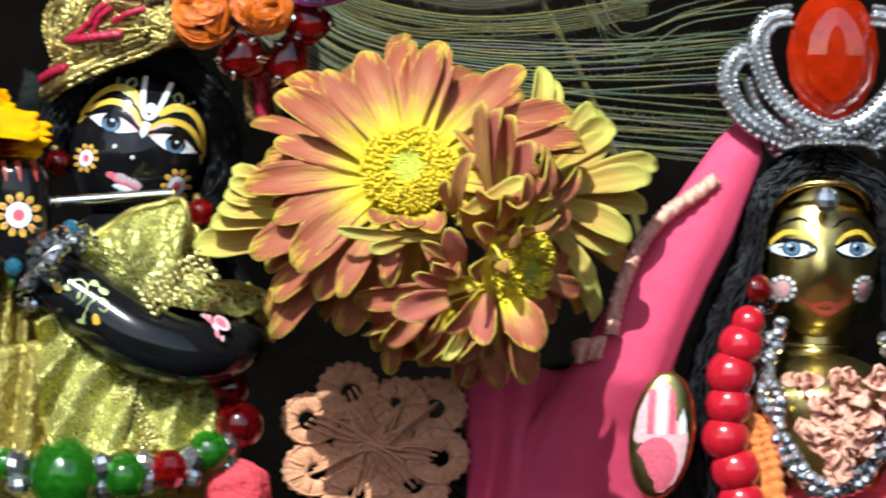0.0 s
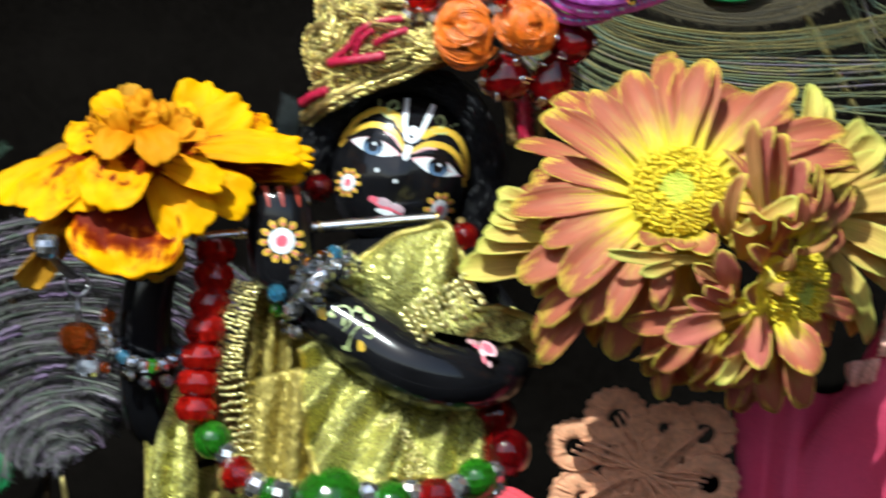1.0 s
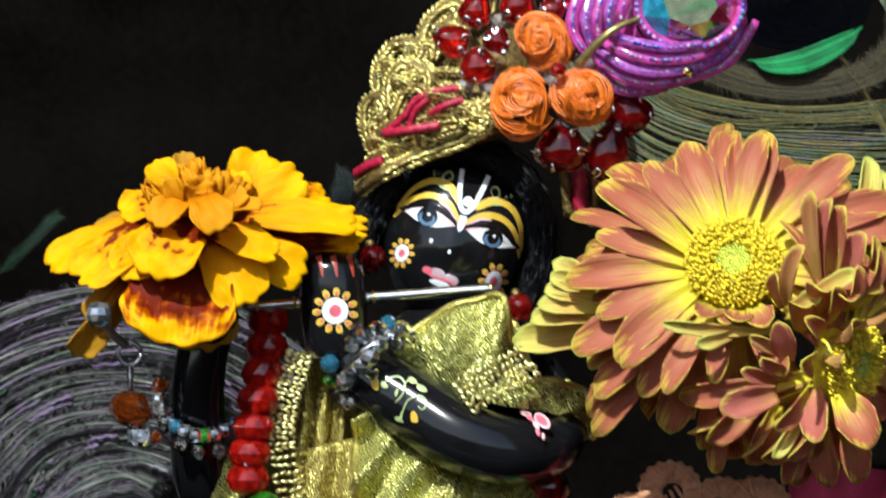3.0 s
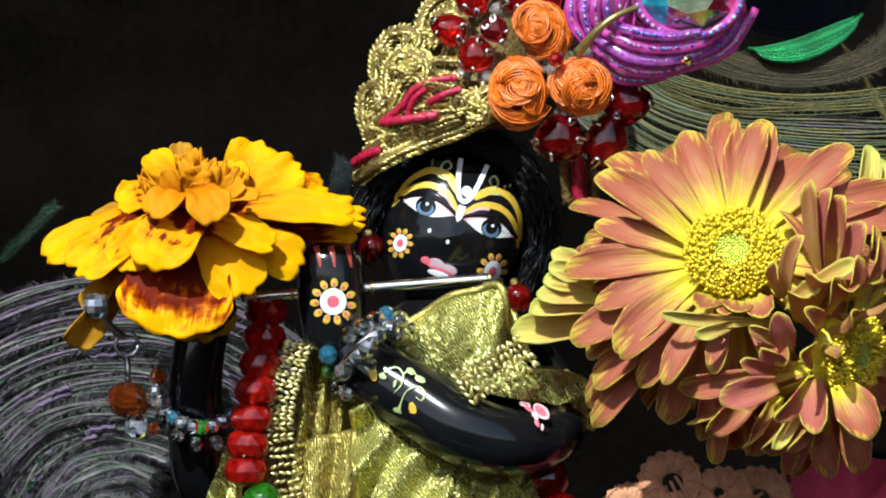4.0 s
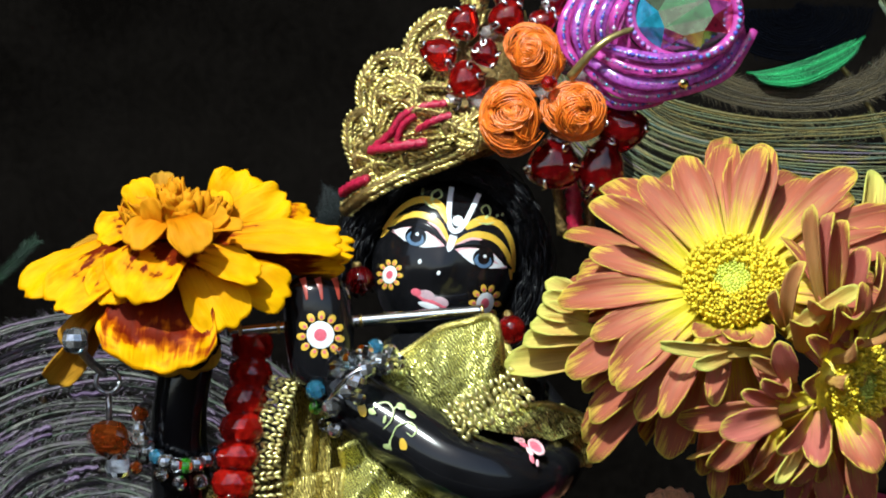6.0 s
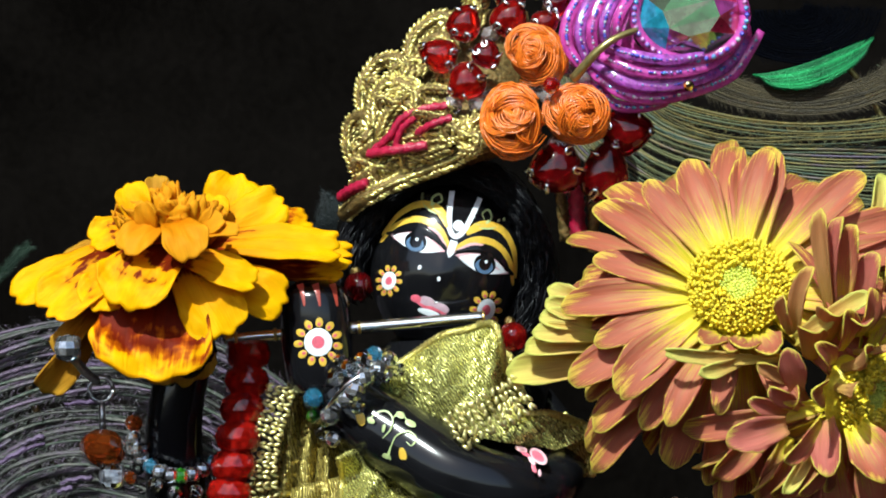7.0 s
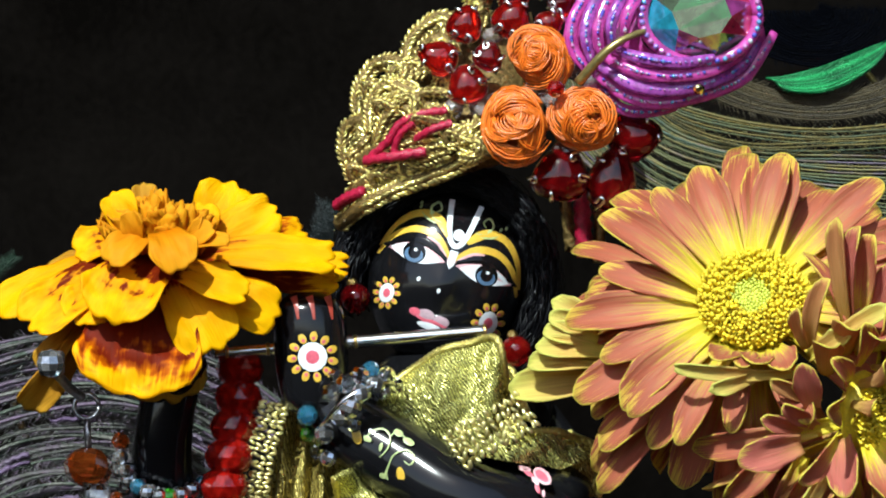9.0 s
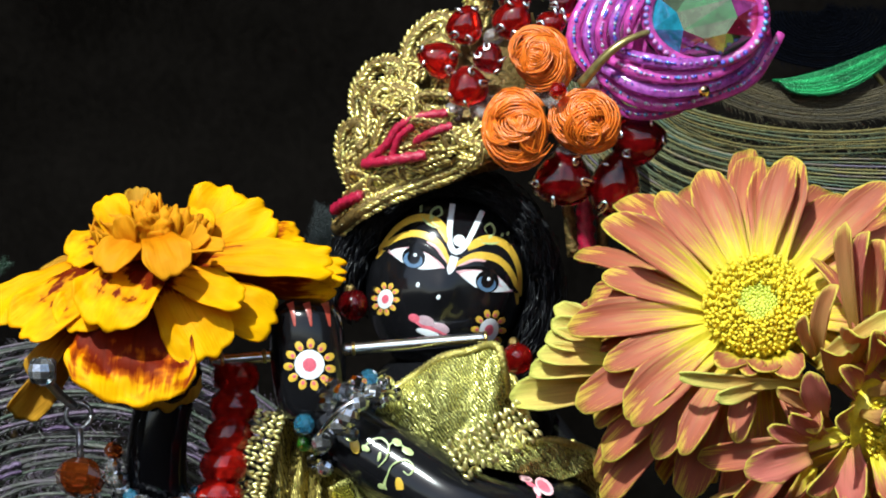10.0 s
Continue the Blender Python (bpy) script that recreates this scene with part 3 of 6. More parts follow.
for x, y, rx, ry, a, mi in ((924, 803, 12, 5, 0.3, 4), (932, 812, 9, 3.5, 0.5, 3), (943, 824, 10, 4, 0.9, 4), (947, 838, 9, 4, 1.2, 3), (957, 846, 7, 3, 1.5, 4)):
    blot(bm, on_elbow, oval(x, y, rx, ry, a, 10), mi, 0.08)
blot(bm, on_elbow, oval(955, 816, 19, 11, 0.75), 4, 0.12)
blot(bm, on_elbow, oval(954, 816, 14, 7, 0.75), 3, 0.17)
statue = part("statue", bm, [lacquer, paint_white, paint_yellow, paint_pink, paint_pale, paint_red, paint_blue, paint_green, lacquer, paint_mauve])
tagged(statue, "small black lacquered statue with painted face and raised palm", "statue")

# ---- wig ----
wig = thing("wig", G(790, 330, 12), "curly black wool wig on the black statue", "wig")
bm = bmesh.new()
for sgn in (-1, 1):
    for k in range(800):
        rr = rnd(0.99, 1.34) + (0.12 * rnd(0, 1) if k % 3 == 0 else 0)
        a0, a1 = radians(rnd(58, 112)), radians(rnd(-35, 30))
        ph, wob, dd, amp = rnd(0, 6), rnd(11, 30), rnd(1, 14) * (1.25 - 0.2 * rr), rnd(2, 10)
        pts = []
        for i in range(15):
            f = i / 14
            a = a0 + (a1 - a0) * f
            q = rr * (1 + 0.05 * f) + 0.012 * math.sin(wob * f + ph) * amp * 0.6
            x, y = 134 * q * math.cos(a) * sgn, 154 * (0.25 + 0.77 * rr) * math.sin(a) * (1 if a > 0 else 1.1)
            y += amp * math.cos(wob * f + ph)
            p = G(788 + x * HC + y * HS, 480 + x * HS - y * HC, 4 + dd - 5.5 * math.sin(a) * (1.35 - rr) + 0.2 * amp * math.sin(wob * f * 1.3))
            pts.append(p)
        tube(bm, pts, rnd(0.7, 1.7) * 0.085 * MM, 3)
part("hair", bm, wool, wig, kind="stuff")
bm = bmesh.new()
ball(bm, G(800, 450, 17), 14.2 * MM, 10 * MM, 13 * MM)
part("wig_cap", bm, wool, wig)

# ---- turban ----
turban = thing("turban", G(790, 330, 14), "gold cord turban with red cords, red glass drops and orange roses", "turban")
T = grid(0.085)
bm = bmesh.new()
rows = []
for i in range(13):
    f = i / 12
    ring = []
    for j in range(28):
        a = 2 * math.pi * j / 28
        lean = 70 * f
        w = 165 * (1 - 0.5 * f ** 1.5)
        ring.append(bm.verts.new(T(785 + lean + w * math.cos(a) * 1.02, 312 - 302 * f - 62 * math.cos(a) * (1 - f), 14 + 0.085 * w * 0.8 * math.sin(a))))
    rows.append(ring)
for a, b in zip(rows, rows[1:]):
    for j in range(28):
        bm.faces.new((a[j], b[j], b[(j + 1) % 28], a[(j + 1) % 28]))
bm.faces.new(rows[0][::-1]), bm.faces.new(rows[-1])
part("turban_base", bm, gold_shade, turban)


def cord(pts, r, material, parent, name="cord", on=T):
    bm = bmesh.new()
    line = spline([on(*p) for p in pts], 14 * (len(pts) - 1) + 4)
    tube(bm, line, r * 0.085 * MM, 9, 1.0, 0, 3, 0.55, 0.4)
    part(name, bm, material, parent)


def plait(pts, r, parent, on=T):
    """A flat braid of gilt thread: slanting stitches in three rows over a core coloured dark as shade."""
    line = spline([on(*p) for p in pts], 60)
    bm = bmesh.new()
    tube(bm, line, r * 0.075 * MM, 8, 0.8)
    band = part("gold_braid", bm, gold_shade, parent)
    length = sum((b - a).length for a, b in zip(line, line[1:]))
    n = max(int(length / (0.5 * r * 0.085 * MM)), 4)
    bm = bmesh.new()
    for i in range(n):
        f = i / (n - 1) * 60
        j = min(int(f), 59)
        p = line[j].lerp(line[j + 1], f - j)
        way = (line[j + 1] - line[j]).normalized()
        side = way.cross(Vector((0, 1, 0))).normalized()
        for q in (-1, 0, 1):
            lean = way + side * (0.75 * (1 if q > 0 else -1) * (1 if q else 0.5)) + Vector((rnd(-0.15, 0.15), rnd(-0.25, 0.25), rnd(-0.15, 0.15)))
            c = p + (side * (q * 0.62 * r) + Vector((0, -0.62 * r + 0.3 * r * abs(q), 0)) + Vector((rnd(-1, 1), rnd(-1.5, 1), rnd(-1, 1)))) * 0.085 * MM
            ball(bm, c, 0.72 * r * 0.085 * MM, 0.24 * r * 0.085 * MM, 0.20 * r * 0.085 * MM, lean.to_track_quat("X", "Z"), 6, 5)
    part("stitches", bm, gold_stitch, band, kind="stuff")
    bm = bmesh.new()
    for i in range(max(n // 5, 2)):
        k = random.randrange(60)
        p = line[k].lerp(line[k + 1], rnd(0, 1))
        ball(bm, p + Vector((rnd(-0.9, 0.9) * r, -0.8 * r, rnd(-0.9, 0.9) * r)) * 0.085 * MM, rnd(0.08, 0.24) * MM, None, None, None, 5, 4)
    part("beading", bm, seed_gold, band, kind="stuff")


plait(((604, 384, 6), (650, 352, -1), (720, 318, -3), (790, 292, -4), (850, 262, -5)), 15.9, turban)
plait(((612, 362, 5), (655, 330, 0), (720, 300, -2), (790, 276, -3), (846, 240, -5)), 14.6, turban)
plait(((622, 335, 4), (660, 308, 0), (720, 288, -4), (790, 262, -6)), 13.4, turban)
plait(((628, 300, 5), (614, 262, 5), (616, 222, 5), (640, 206, 3), (658, 226, 1), (644, 250, 1)), 14.6, turban)
plait(((652, 232, 2), (640, 190, 4), (640, 150, 4), (664, 112, 4), (700, 104, 2), (728, 124, 0), (716, 150, 0), (690, 152, -1)), 15.9, turban)
plait(((660, 222, 0), (662, 176, 1), (690, 146, 0), (726, 160, -2), (770, 190, -4)), 14.6, turban)
plait(((672, 240, -1), (690, 200, -2), (714, 184, -3), (750, 210, -5), (800, 226, -6)), 14.6, turban)
plait(((724, 120, 2), (728, 76, 3), (754, 42, 3), (786, 30, 2), (800, 60, 1)), 17.1, turban)
plait(((742, 130, 0), (750, 84, 1), (780, 66, 0), (800, 90, -1)), 14.6, turban)
plait(((846, 40, 4), (852, 4, 4), (872, -40, 5), (900, -60, 6)), 15.9, turban)
plait(((680, 262, -3), (724, 246, -5), (780, 240, -6), (834, 226, -7), (850, 208, -7)), 14.6, turban)
plait(((636, 282, 2), (664, 262, -1), (690, 256, -3)), 13.4, turban)
plait(((700, 268, -4), (740, 258, -5), (800, 250, -7), (844, 246, -8), (836, 270, -8), (814, 268, -8)), 12.2, turban)
plait(((668, 190, 2), (684, 176, 1), (706, 200, -1), (740, 226, -4)), 13.4, turban)
plait(((690, 130, 2), (706, 140, 1), (700, 165, 0), (740, 180, -3), (800, 205, -5)), 13.4, turban)
for x, y, d, turn in (
    (648, 290, 2, 0.3), (640, 255, 2, 1.2), (665, 215, 2, 1.5), (690, 180, -2, 0.4), (675, 150, 2, 0.2), (715, 135, 0, 2.0), (745, 110, 1, 0.6),
    (735, 190, -4, 2.2), (770, 160, -4, 0.7), (745, 235, -5, 0.2), (690, 300, -2, 0.4), (740, 282, -4, 0.5), (810, 235, -7, 0.3), (720, 165, -2, 0.9), (760, 205, -6, 0.3), (830, 20, 4, 1.0),
):
    w, h = rnd(20, 30), rnd(10, 15)
    c, s = math.cos(turn), math.sin(turn)
    loop = [(x + w * math.cos(q) * c - h * math.sin(2 * q) * s, y - w * math.cos(q) * s - h * math.sin(2 * q) * c, d + 0.8 * math.sin(q)) for q in (k * 0.62 for k in range(11))]
    plait(loop, rnd(9, 12), turban)
for pts, r in (
    (((600, 352, 3), (622, 338, 0), (648, 328, -2)), 11),
    (((652, 276, -3), (700, 270, -6), (756, 262, -7)), 10),
    (((656, 274, -3), (690, 244, -5), (712, 214, -6), (750, 198, -7), (792, 192, -7)), 8),
    (((738, 240, -6), (768, 224, -8), (800, 214, -8)), 8),
    (((700, 262, -5), (712, 232, -6), (735, 214, -7)), 7),
    (((1026, 330, 9), (1028, 380, 9), (1032, 440, 10)), 17),
):
    cord(pts, r, red_cord, turban, "red_cord")

for pts in (((990, 300, 10), (1000, 360, 10), (1008, 430, 11)), ((1052, 330, 10), (1058, 390, 10), (1056, 450, 11))):
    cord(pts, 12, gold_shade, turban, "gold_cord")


def drop_gem(x, y, d, rx, ry, turn, material=red_glass, parent=turban, on=T, k=0.085):
    """A pear-shaped glass drop with a silver wire round it and two prongs."""
    at, rot = on(x, y, d), Euler((0, radians(turn), 0))
    bm = bmesh.new()
    m = Matrix.Translation(at) @ rot.to_matrix().to_4x4()
    ringv = []
    for i in range(9):
        th = math.pi * i / 8
        ring = []
        for j in range(16):
            a = 2 * math.pi * j / 16
            pear = 1 - 0.32 * math.sin(a)
            flatten = 0.72
            v = Vector((math.sin(th) * math.cos(a) * rx * pear, -math.cos(th) * rx * flatten, math.sin(th) * math.sin(a) * ry))
            ring.append(bm.verts.new(m @ (v * k * MM)))
        ringv.append(ring)
    for a, b in zip(ringv, ringv[1:]):
        for j in range(16):
            bm.faces.new((a[j], b[j], b[(j + 1) % 16], a[(j + 1) % 16]))
    gem = part("glass_drop", bm, material, parent)
    bm = bmesh.new()
    loop = []
    for j in range(25):
        a = 2 * math.pi * j / 24
        pear = 1 - 0.32 * math.sin(a)
        loop.append(m @ (Vector((math.cos(a) * rx * pear * 0.97, 9, math.sin(a) * ry * 0.97)) * k * MM))
    tube(bm, loop, 1.5 * k * MM, 6)
    for a in (-1.9, -1.1, 1.2, 2.6):
        pear = 1 - 0.32 * math.sin(a)
        e = Vector((math.cos(a) * rx * pear, 0, math.sin(a) * ry))
        tube(bm, spline([m @ ((e * 1.10 + Vector((0, 3, 0))) * k * MM), m @ ((e * 1.0 + Vector((0, -0.40 * rx, 0))) * k * MM), m @ ((e * 0.78 + Vector((5, -0.66 * rx, 3))) * k * MM), m @ ((e * 0.74 + Vector((-4, -0.64 * rx, 5))) * k * MM), m @ ((e * 0.90 + Vector((-6, -0.48 * rx, 2))) * k * MM)], 12), 3.0 * k * MM, 6)
    part("silver_claw", bm, silver, gem)


for x, y, d, rx, ry, turn, dark in (
    (822, 44, -5, 30, 34, 20, 0), (775, 102, -6, 30, 36, -70, 0), (824, 152, -8, 33, 36, -130, 0), (902, 36, -6, 32, 36, 30, 0),
    (862, 104, -8, 24, 27, 140, 1), (966, 44, -6, 23, 26, 60, 0), (988, 8, -4, 22, 24, 50, 1), (905, -6, -3, 26, 28, 10, 1), (940, -30, -2, 26, 28, 10, 0),
    (980, 304, -8, 46, 50, 250, 1), (1072, 308, -6, 42, 58, 10, 1), (1112, 236, -4, 42, 48, 80, 1), (862, -40, 2, 28, 30, 0, 1), (1000, -40, 0, 28, 30, 0, 0),
):
    drop_gem(x, y, d, rx, ry, turn, dark_red_glass if dark else red_glass)


def ribbon_rose(x, y, d, r, seed, parent=turban, on=T):
    """A rosette of folded ribbon: coils of thread round a hollow heart."""
    rs = random.Random(seed)
    bm = bmesh.new()
    c = on(x, y, d)
    k = 0.085 * MM
    ball(bm, c, r * 0.80 * k, r * 0.74 * k, r * 0.80 * k)
    rose = part("ribbon_rose", bm, orange_deep, parent, "orange silk ribbon rosette")
    for layer in range(17):
        f = layer / 16
        a0, span = rs.uniform(0, 6.28), rs.uniform(2.2, 4.2)
        rad = r * (0.10 + 0.84 * f)
        tip = Euler((rs.uniform(-0.5, 0.5), 0, rs.uniform(-0.5, 0.5))).to_matrix()
        bm = bmesh.new()
        wave = rs.uniform(3, 7)
        for strand in range(6):
            pts = []
            for i in range(13):
                t = i / 12
                a = a0 + span * t
                q = rad * (1 + 0.10 * math.sin(2 * a + seed)) + (strand - 2.5) * 3.4 * (r / 55) + rs.uniform(-1, 1) + 2.2 * math.sin(wave * t + strand * 0.9 + seed)
                lift = -(0.92 * math.sqrt(max(1 - (0.95 * f) ** 2, 0)) * r) - 4 * math.sin(math.pi * t) + (strand - 2.5) * 3.0 * (f - 0.2) + 1.6 * math.sin(wave * 1.3 * t + strand) + (14 if f < 0.2 else 0)
                off = Vector((math.cos(a) * q, lift, math.sin(a) * q * 0.97))
                pts.append(c + (tip @ off) * k)
            tube(bm, pts, lambda s: 2.05 * (r / 55) * k * (0.55 + 0.45 * math.sin(math.pi * s)), 5)
        part("ribbon_fold", bm, orange_silk, rose)


ribbon_rose(945, 104, -8, 54, 3)
ribbon_rose(910, 220, -11, 62, 5)
ribbon_rose(1026, 206, -10, 54, 8)
bm = bmesh.new()
jewel(bm, T(973, 160, -14), 1.3 * MM)
part("centre_bead", bm, red_glass, turban, "", False)
for x, y, d, r in ((790, 130, -3, 20), (970, 166, -9, 26), (990, 262, -8, 26), (1036, 140, -8, 22), (846, 190, -7, 20), (800, 190, -4, 18), (868, 178, -6, 20), (868, 60, -4, 18), (940, 160, -8, 18), (1062, 178, -6, 16), (985, 175, -11, 14), (1008, 120, -5, 22)):
    bm = bmesh.new()
    for v in ball(bm, T(x, y, d), r * 0.085 * MM, 0.06 * r * MM, 0.07 * r * MM, None, 12, 8):
        v.co += 0.0009 * noise.noise_vector(v.co * 700)
    part("glue_blob", bm, glue, turban, "milky dried glue")

# ---- flute ----
flute = thing("flute", G(620, 585, -4), "thin polished silver flute held at the lips", "flute")
bm = bmesh.new()
a, b = G(395, 604, -6), G(858, 566, -4.5)
tube(bm, [a + (b - a) * f for f in (0, 0.004, 0.02, 0.5, 0.98, 0.996, 1)], lambda s: (0.7 if s in (0.0, 1.0) else 0.9) * MM, 16)
part("pipe", bm, silver, flute)
bm = bmesh.new()
for f in (0.05, 0.2, 0.52, 0.995):
    c = a + (b - a) * f
    tube(bm, [c - (b - a) * 0.006, c - (b - a) * 0.004, c + (b - a) * 0.004, c + (b - a) * 0.006], lambda s: (0.98 if 0 < s < 1 else 0.9) * MM, 14)
part("rings", bm, gold, flute)

# ---- marigold ----
mari_yellow = petal_mat("marigold petal", [(0.0, (0.16, 0.012, 0.0)), (0.17, (0.30, 0.03, 0.0)), (0.29, (0.85, 0.31, 0.0)), (1.0, (0.95, 0.49, 0.0))], (0.90, 0.36, 0.0), 0.94, 0.16, 0.22, 0.6, 0.6, 0.92, 1.08)
mari_plain = petal_mat("marigold inner petal", [(0.0, (0.66, 0.19, 0.0)), (1.0, (0.86, 0.36, 0.01))], (0.78, 0.30, 0.01), 0.85, 0.2, 0.25, 0.6, 0.1, 0.8, 1.15)
mari_dark = petal_mat("maroon marigold petal", [(0.0, (0.09, 0.006, 0.0)), (0.55, (0.16, 0.011, 0.0)), (0.70, (0.50, 0.10, 0.0)), (0.84, (0.90, 0.40, 0.0)), (1.0, (0.95, 0.46, 0.0))], (0.88, 0.36, 0.0), 0.78, 0.38, 0.12, 0.6, 0.9, 0.8, 1.2)
mari_back = petal_mat("marigold petal back", [(0.0, (0.45, 0.12, 0.0)), (1.0, (0.66, 0.34, 0.03))], (0.6, 0.3, 0.02), 0.85, 0.3, 0.3, 0.6)
mari_blotch = petal_mat("blotched marigold petal", [(0.0, (0.11, 0.008, 0.0)), (0.40, (0.17, 0.014, 0.0)), (0.52, (0.84, 0.30, 0.0)), (1.0, (0.95, 0.49, 0.0))], (0.88, 0.34, 0.0), 0.92, 0.22, 0.22, 0.6, 1.2, 0.92, 1.08)
Gm = grid(0.083)
marigold = thing("marigold", Gm(290, 560, -8), "orange and maroon marigold bloom resting on the statue's arm", "marigold")


def one_petal(parent, mats, name="petal", **kw):
    bm = bmesh.new()
    petal(bm, **kw)
    return part(name, bm, mats, parent)


def ray_petal(b, t, face, w, sag, kind, root=0.5, notch=0.07, cup=0.05, rf=0.05):
    """One broad marigold petal from b to t, each as x, y and depth; w is its greatest width."""
    one_petal(marigold, [(mari_yellow, mari_plain, mari_dark, mari_back, mari_blotch)[kind], mari_back], base=deep(*b), tip=deep(*t), face=face, width=w * 0.082 * MM, sag=sag, cup=cup, root=root, blunt=8, ruffle=rf, groove=0.012, notch=notch, nu=22, nv=18, under=1, crumple=0.08)


# rays behind and below
ray_petal((300, 545, -9), (312, 694, -11), (0.3, -0.9, 0.1), 150, 0.12, 3)
ray_petal((276, 512, -18), (254, 684, -24), (0.0, -0.95, 0.25), 222, 0.12, 2, 0.72, 0.06, 0.0)
ray_petal((168, 556, -10), (66, 700, -10), (0.6, -0.75, 0.2), 64, 0.28, 3, 0.5, 0.0, 0.2)
ray_petal((160, 560, -11), (96, 636, -13), (-0.4, -0.85, 0.3), 60, 0.2, 3, 0.5, 0.0, 0.2)
ray_petal((410, 470, -8), (606, 480, -9), (0.1, -0.75, -0.5), 66, 0.06, 2, 0.5, 0.05)
ray_petal((420, 430, -3), (548, 390, 2), (0.1, -0.8, 0.5), 64, 0.15, 2)
ray_petal((215, 455, -5), (100, 462, 0), (0.0, -0.7, 0.6), 60, 0.15, 3)
# rays of the far side
ray_petal((365, 425, -5), (434, 314, -2), (-0.1, -0.95, 0.25), 118, 0.08, 0, 0.5, 0.06)
ray_petal((360, 430, -7), (504, 358, -5), (0.0, -0.9, 0.4), 92, 0.1, 0)
ray_petal((372, 420, -9), (372, 346, -8), (0.0, -0.95, 0.3), 62, 0.1, 0)
ray_petal((380, 440, -4), (626, 462, -6), (0.15, -0.75, 0.6), 70, 0.1, 0, 0.5, 0.1)
# rays to the sides
ray_petal((345, 440, -12), (604, 446, -13), (0.1, -0.8, 0.6), 84, 0.16, 0, 0.4, 0.07)
ray_petal((215, 445, -10), (14, 536, -14), (-0.15, -0.7, 0.7), 84, 0.16, 0, 0.6, 0.04)
ray_petal((235, 455, -13), (66, 560, -19), (-0.1, -0.8, 0.6), 112, 0.16, 4, 0.6, 0.08)
ray_petal((240, 470, -14), (148, 552, -20), (-0.1, -0.8, 0.6), 100, 0.14, 4, 0.6, 0.06)
ray_petal((262, 405, -10), (150, 432, -12), (-0.3, -0.75, 0.6), 82, 0.2, 4, 0.5, 0.04)
# rays that bend down towards the front
ray_petal((318, 462, -17), (398, 604, -21), (0.1, -0.9, 0.45), 124, 0.14, 0, 0.5, 0.05)
ray_petal((350, 484, -15), (506, 545, -15), (0.15, -0.85, 0.5), 104, 0.16, 0, 0.45, 0.06)
ray_petal((312, 458, -19), (452, 508, -20), (0.1, -0.8, 0.6), 76, 0.16, 0, 0.5, 0.06)
ray_petal((296, 440, -18), (206, 552, -25), (-0.2, -0.85, 0.5), 150, 0.3, 4, 0.6, 0.05)
# small orange rays round the heart
ray_petal((276, 400, -20), (212, 452, -24), (-0.2, -0.85, 0.5), 74, 0.3, 1, 0.5, 0.04, 0.1)
ray_petal((304, 396, -21), (334, 464, -26), (0.15, -0.9, 0.4), 84, 0.4, 1, 0.6, 0.03, 0.12)
ray_petal((340, 420, -18), (392, 388, -20), (0.2, -0.8, 0.5), 44, 0.3, 1, 0.5, 0.04, 0.15)
ray_petal((330, 424, -17), (420, 416, -21), (0.0, -0.7, 0.7), 40, 0.25, 1, 0.5, 0.04, 0.15)
ray_petal((252, 410, -18), (222, 326, -17), (-0.1, -0.98, 0.15), 62, 0.2, 0, 0.5, 0.04, 0.15)
ray_petal((272, 400, -12), (274, 312, -11), (0.0, -0.98, 0.15), 44, 0.2, 3, 0.5, 0.04, 0.2)
ray_petal((262, 420, -20), (248, 360, -22), (-0.2, -0.95, 0.1), 40, 0.25, 1, 0.5, 0.04, 0.25)
for k in range(120):
    a, q = rnd(0, 6.28), rnd(0, 1) ** 0.55
    bx, bd = 296 + 72 * q * math.cos(a), -14 + 5.5 * q * math.sin(a)
    tall = 100 * (1 - 0.42 * q) * rnd(0.7, 1.12)
    one_petal(marigold, [mari_plain, mari_plain], "floret", base=deep(bx, 430 + 6 * q, bd), tip=deep(bx + 30 * q * math.cos(a), 426 - tall, bd + 2.4 * q * math.sin(a)), face=(-math.cos(a), -0.4 - math.sin(a), 0.5), width=rnd(18, 40) * 0.083 * MM, sag=rnd(-0.3, 0.3), cup=rnd(0.3, 0.7), root=0.4, blunt=5, ruffle=0.16, notch=0.06, nu=8, nv=8)
bm = bmesh.new()
tube(bm, spline([Gm(292, 420, -12), Gm(290, 470, -10), Gm(296, 560, -8), Gm(304, 600, -7)], 12), lambda s: (4.2 - 2.2 * s) * MM, 12)
calyx_green = mat("green calyx", (0.10, 0.16, 0.03), 0.6, vary=0.3, size=2)
part("calyx", bm, calyx_green, marigold)

# ---- chrysanthemums ----
chr_top = petal_mat("chrysanthemum petal", [(0.0, (0.86, 0.74, 0.04)), (0.26, (0.86, 0.68, 0.08)), (0.42, (0.66, 0.32, 0.12)), (0.60, (0.56, 0.175, 0.10)), (0.9, (0.47, 0.125, 0.07)), (1.0, (0.70, 0.46, 0.08))], (0.80, 0.66, 0.10), 0.93, 0.8, 0.3, 0.38, 0.2, 0.35, 1.65)
chr_under = petal_mat("chrysanthemum petal back", [(0.0, (0.64, 0.42, 0.08)), (0.5, (0.64, 0.33, 0.12)), (0.9, (0.60, 0.25, 0.10)), (1.0, (0.70, 0.52, 0.10))], (0.76, 0.60, 0.10), 0.93, 0.4, 0.28, 0.5)
chr_pale = petal_mat("pale chrysanthemum petal", [(0.0, (0.74, 0.64, 0.09)), (0.5, (0.74, 0.46, 0.12)), (1.0, (0.74, 0.70, 0.16))], (0.74, 0.72, 0.16), 0.7, 0.4, 0.3, 0.5)
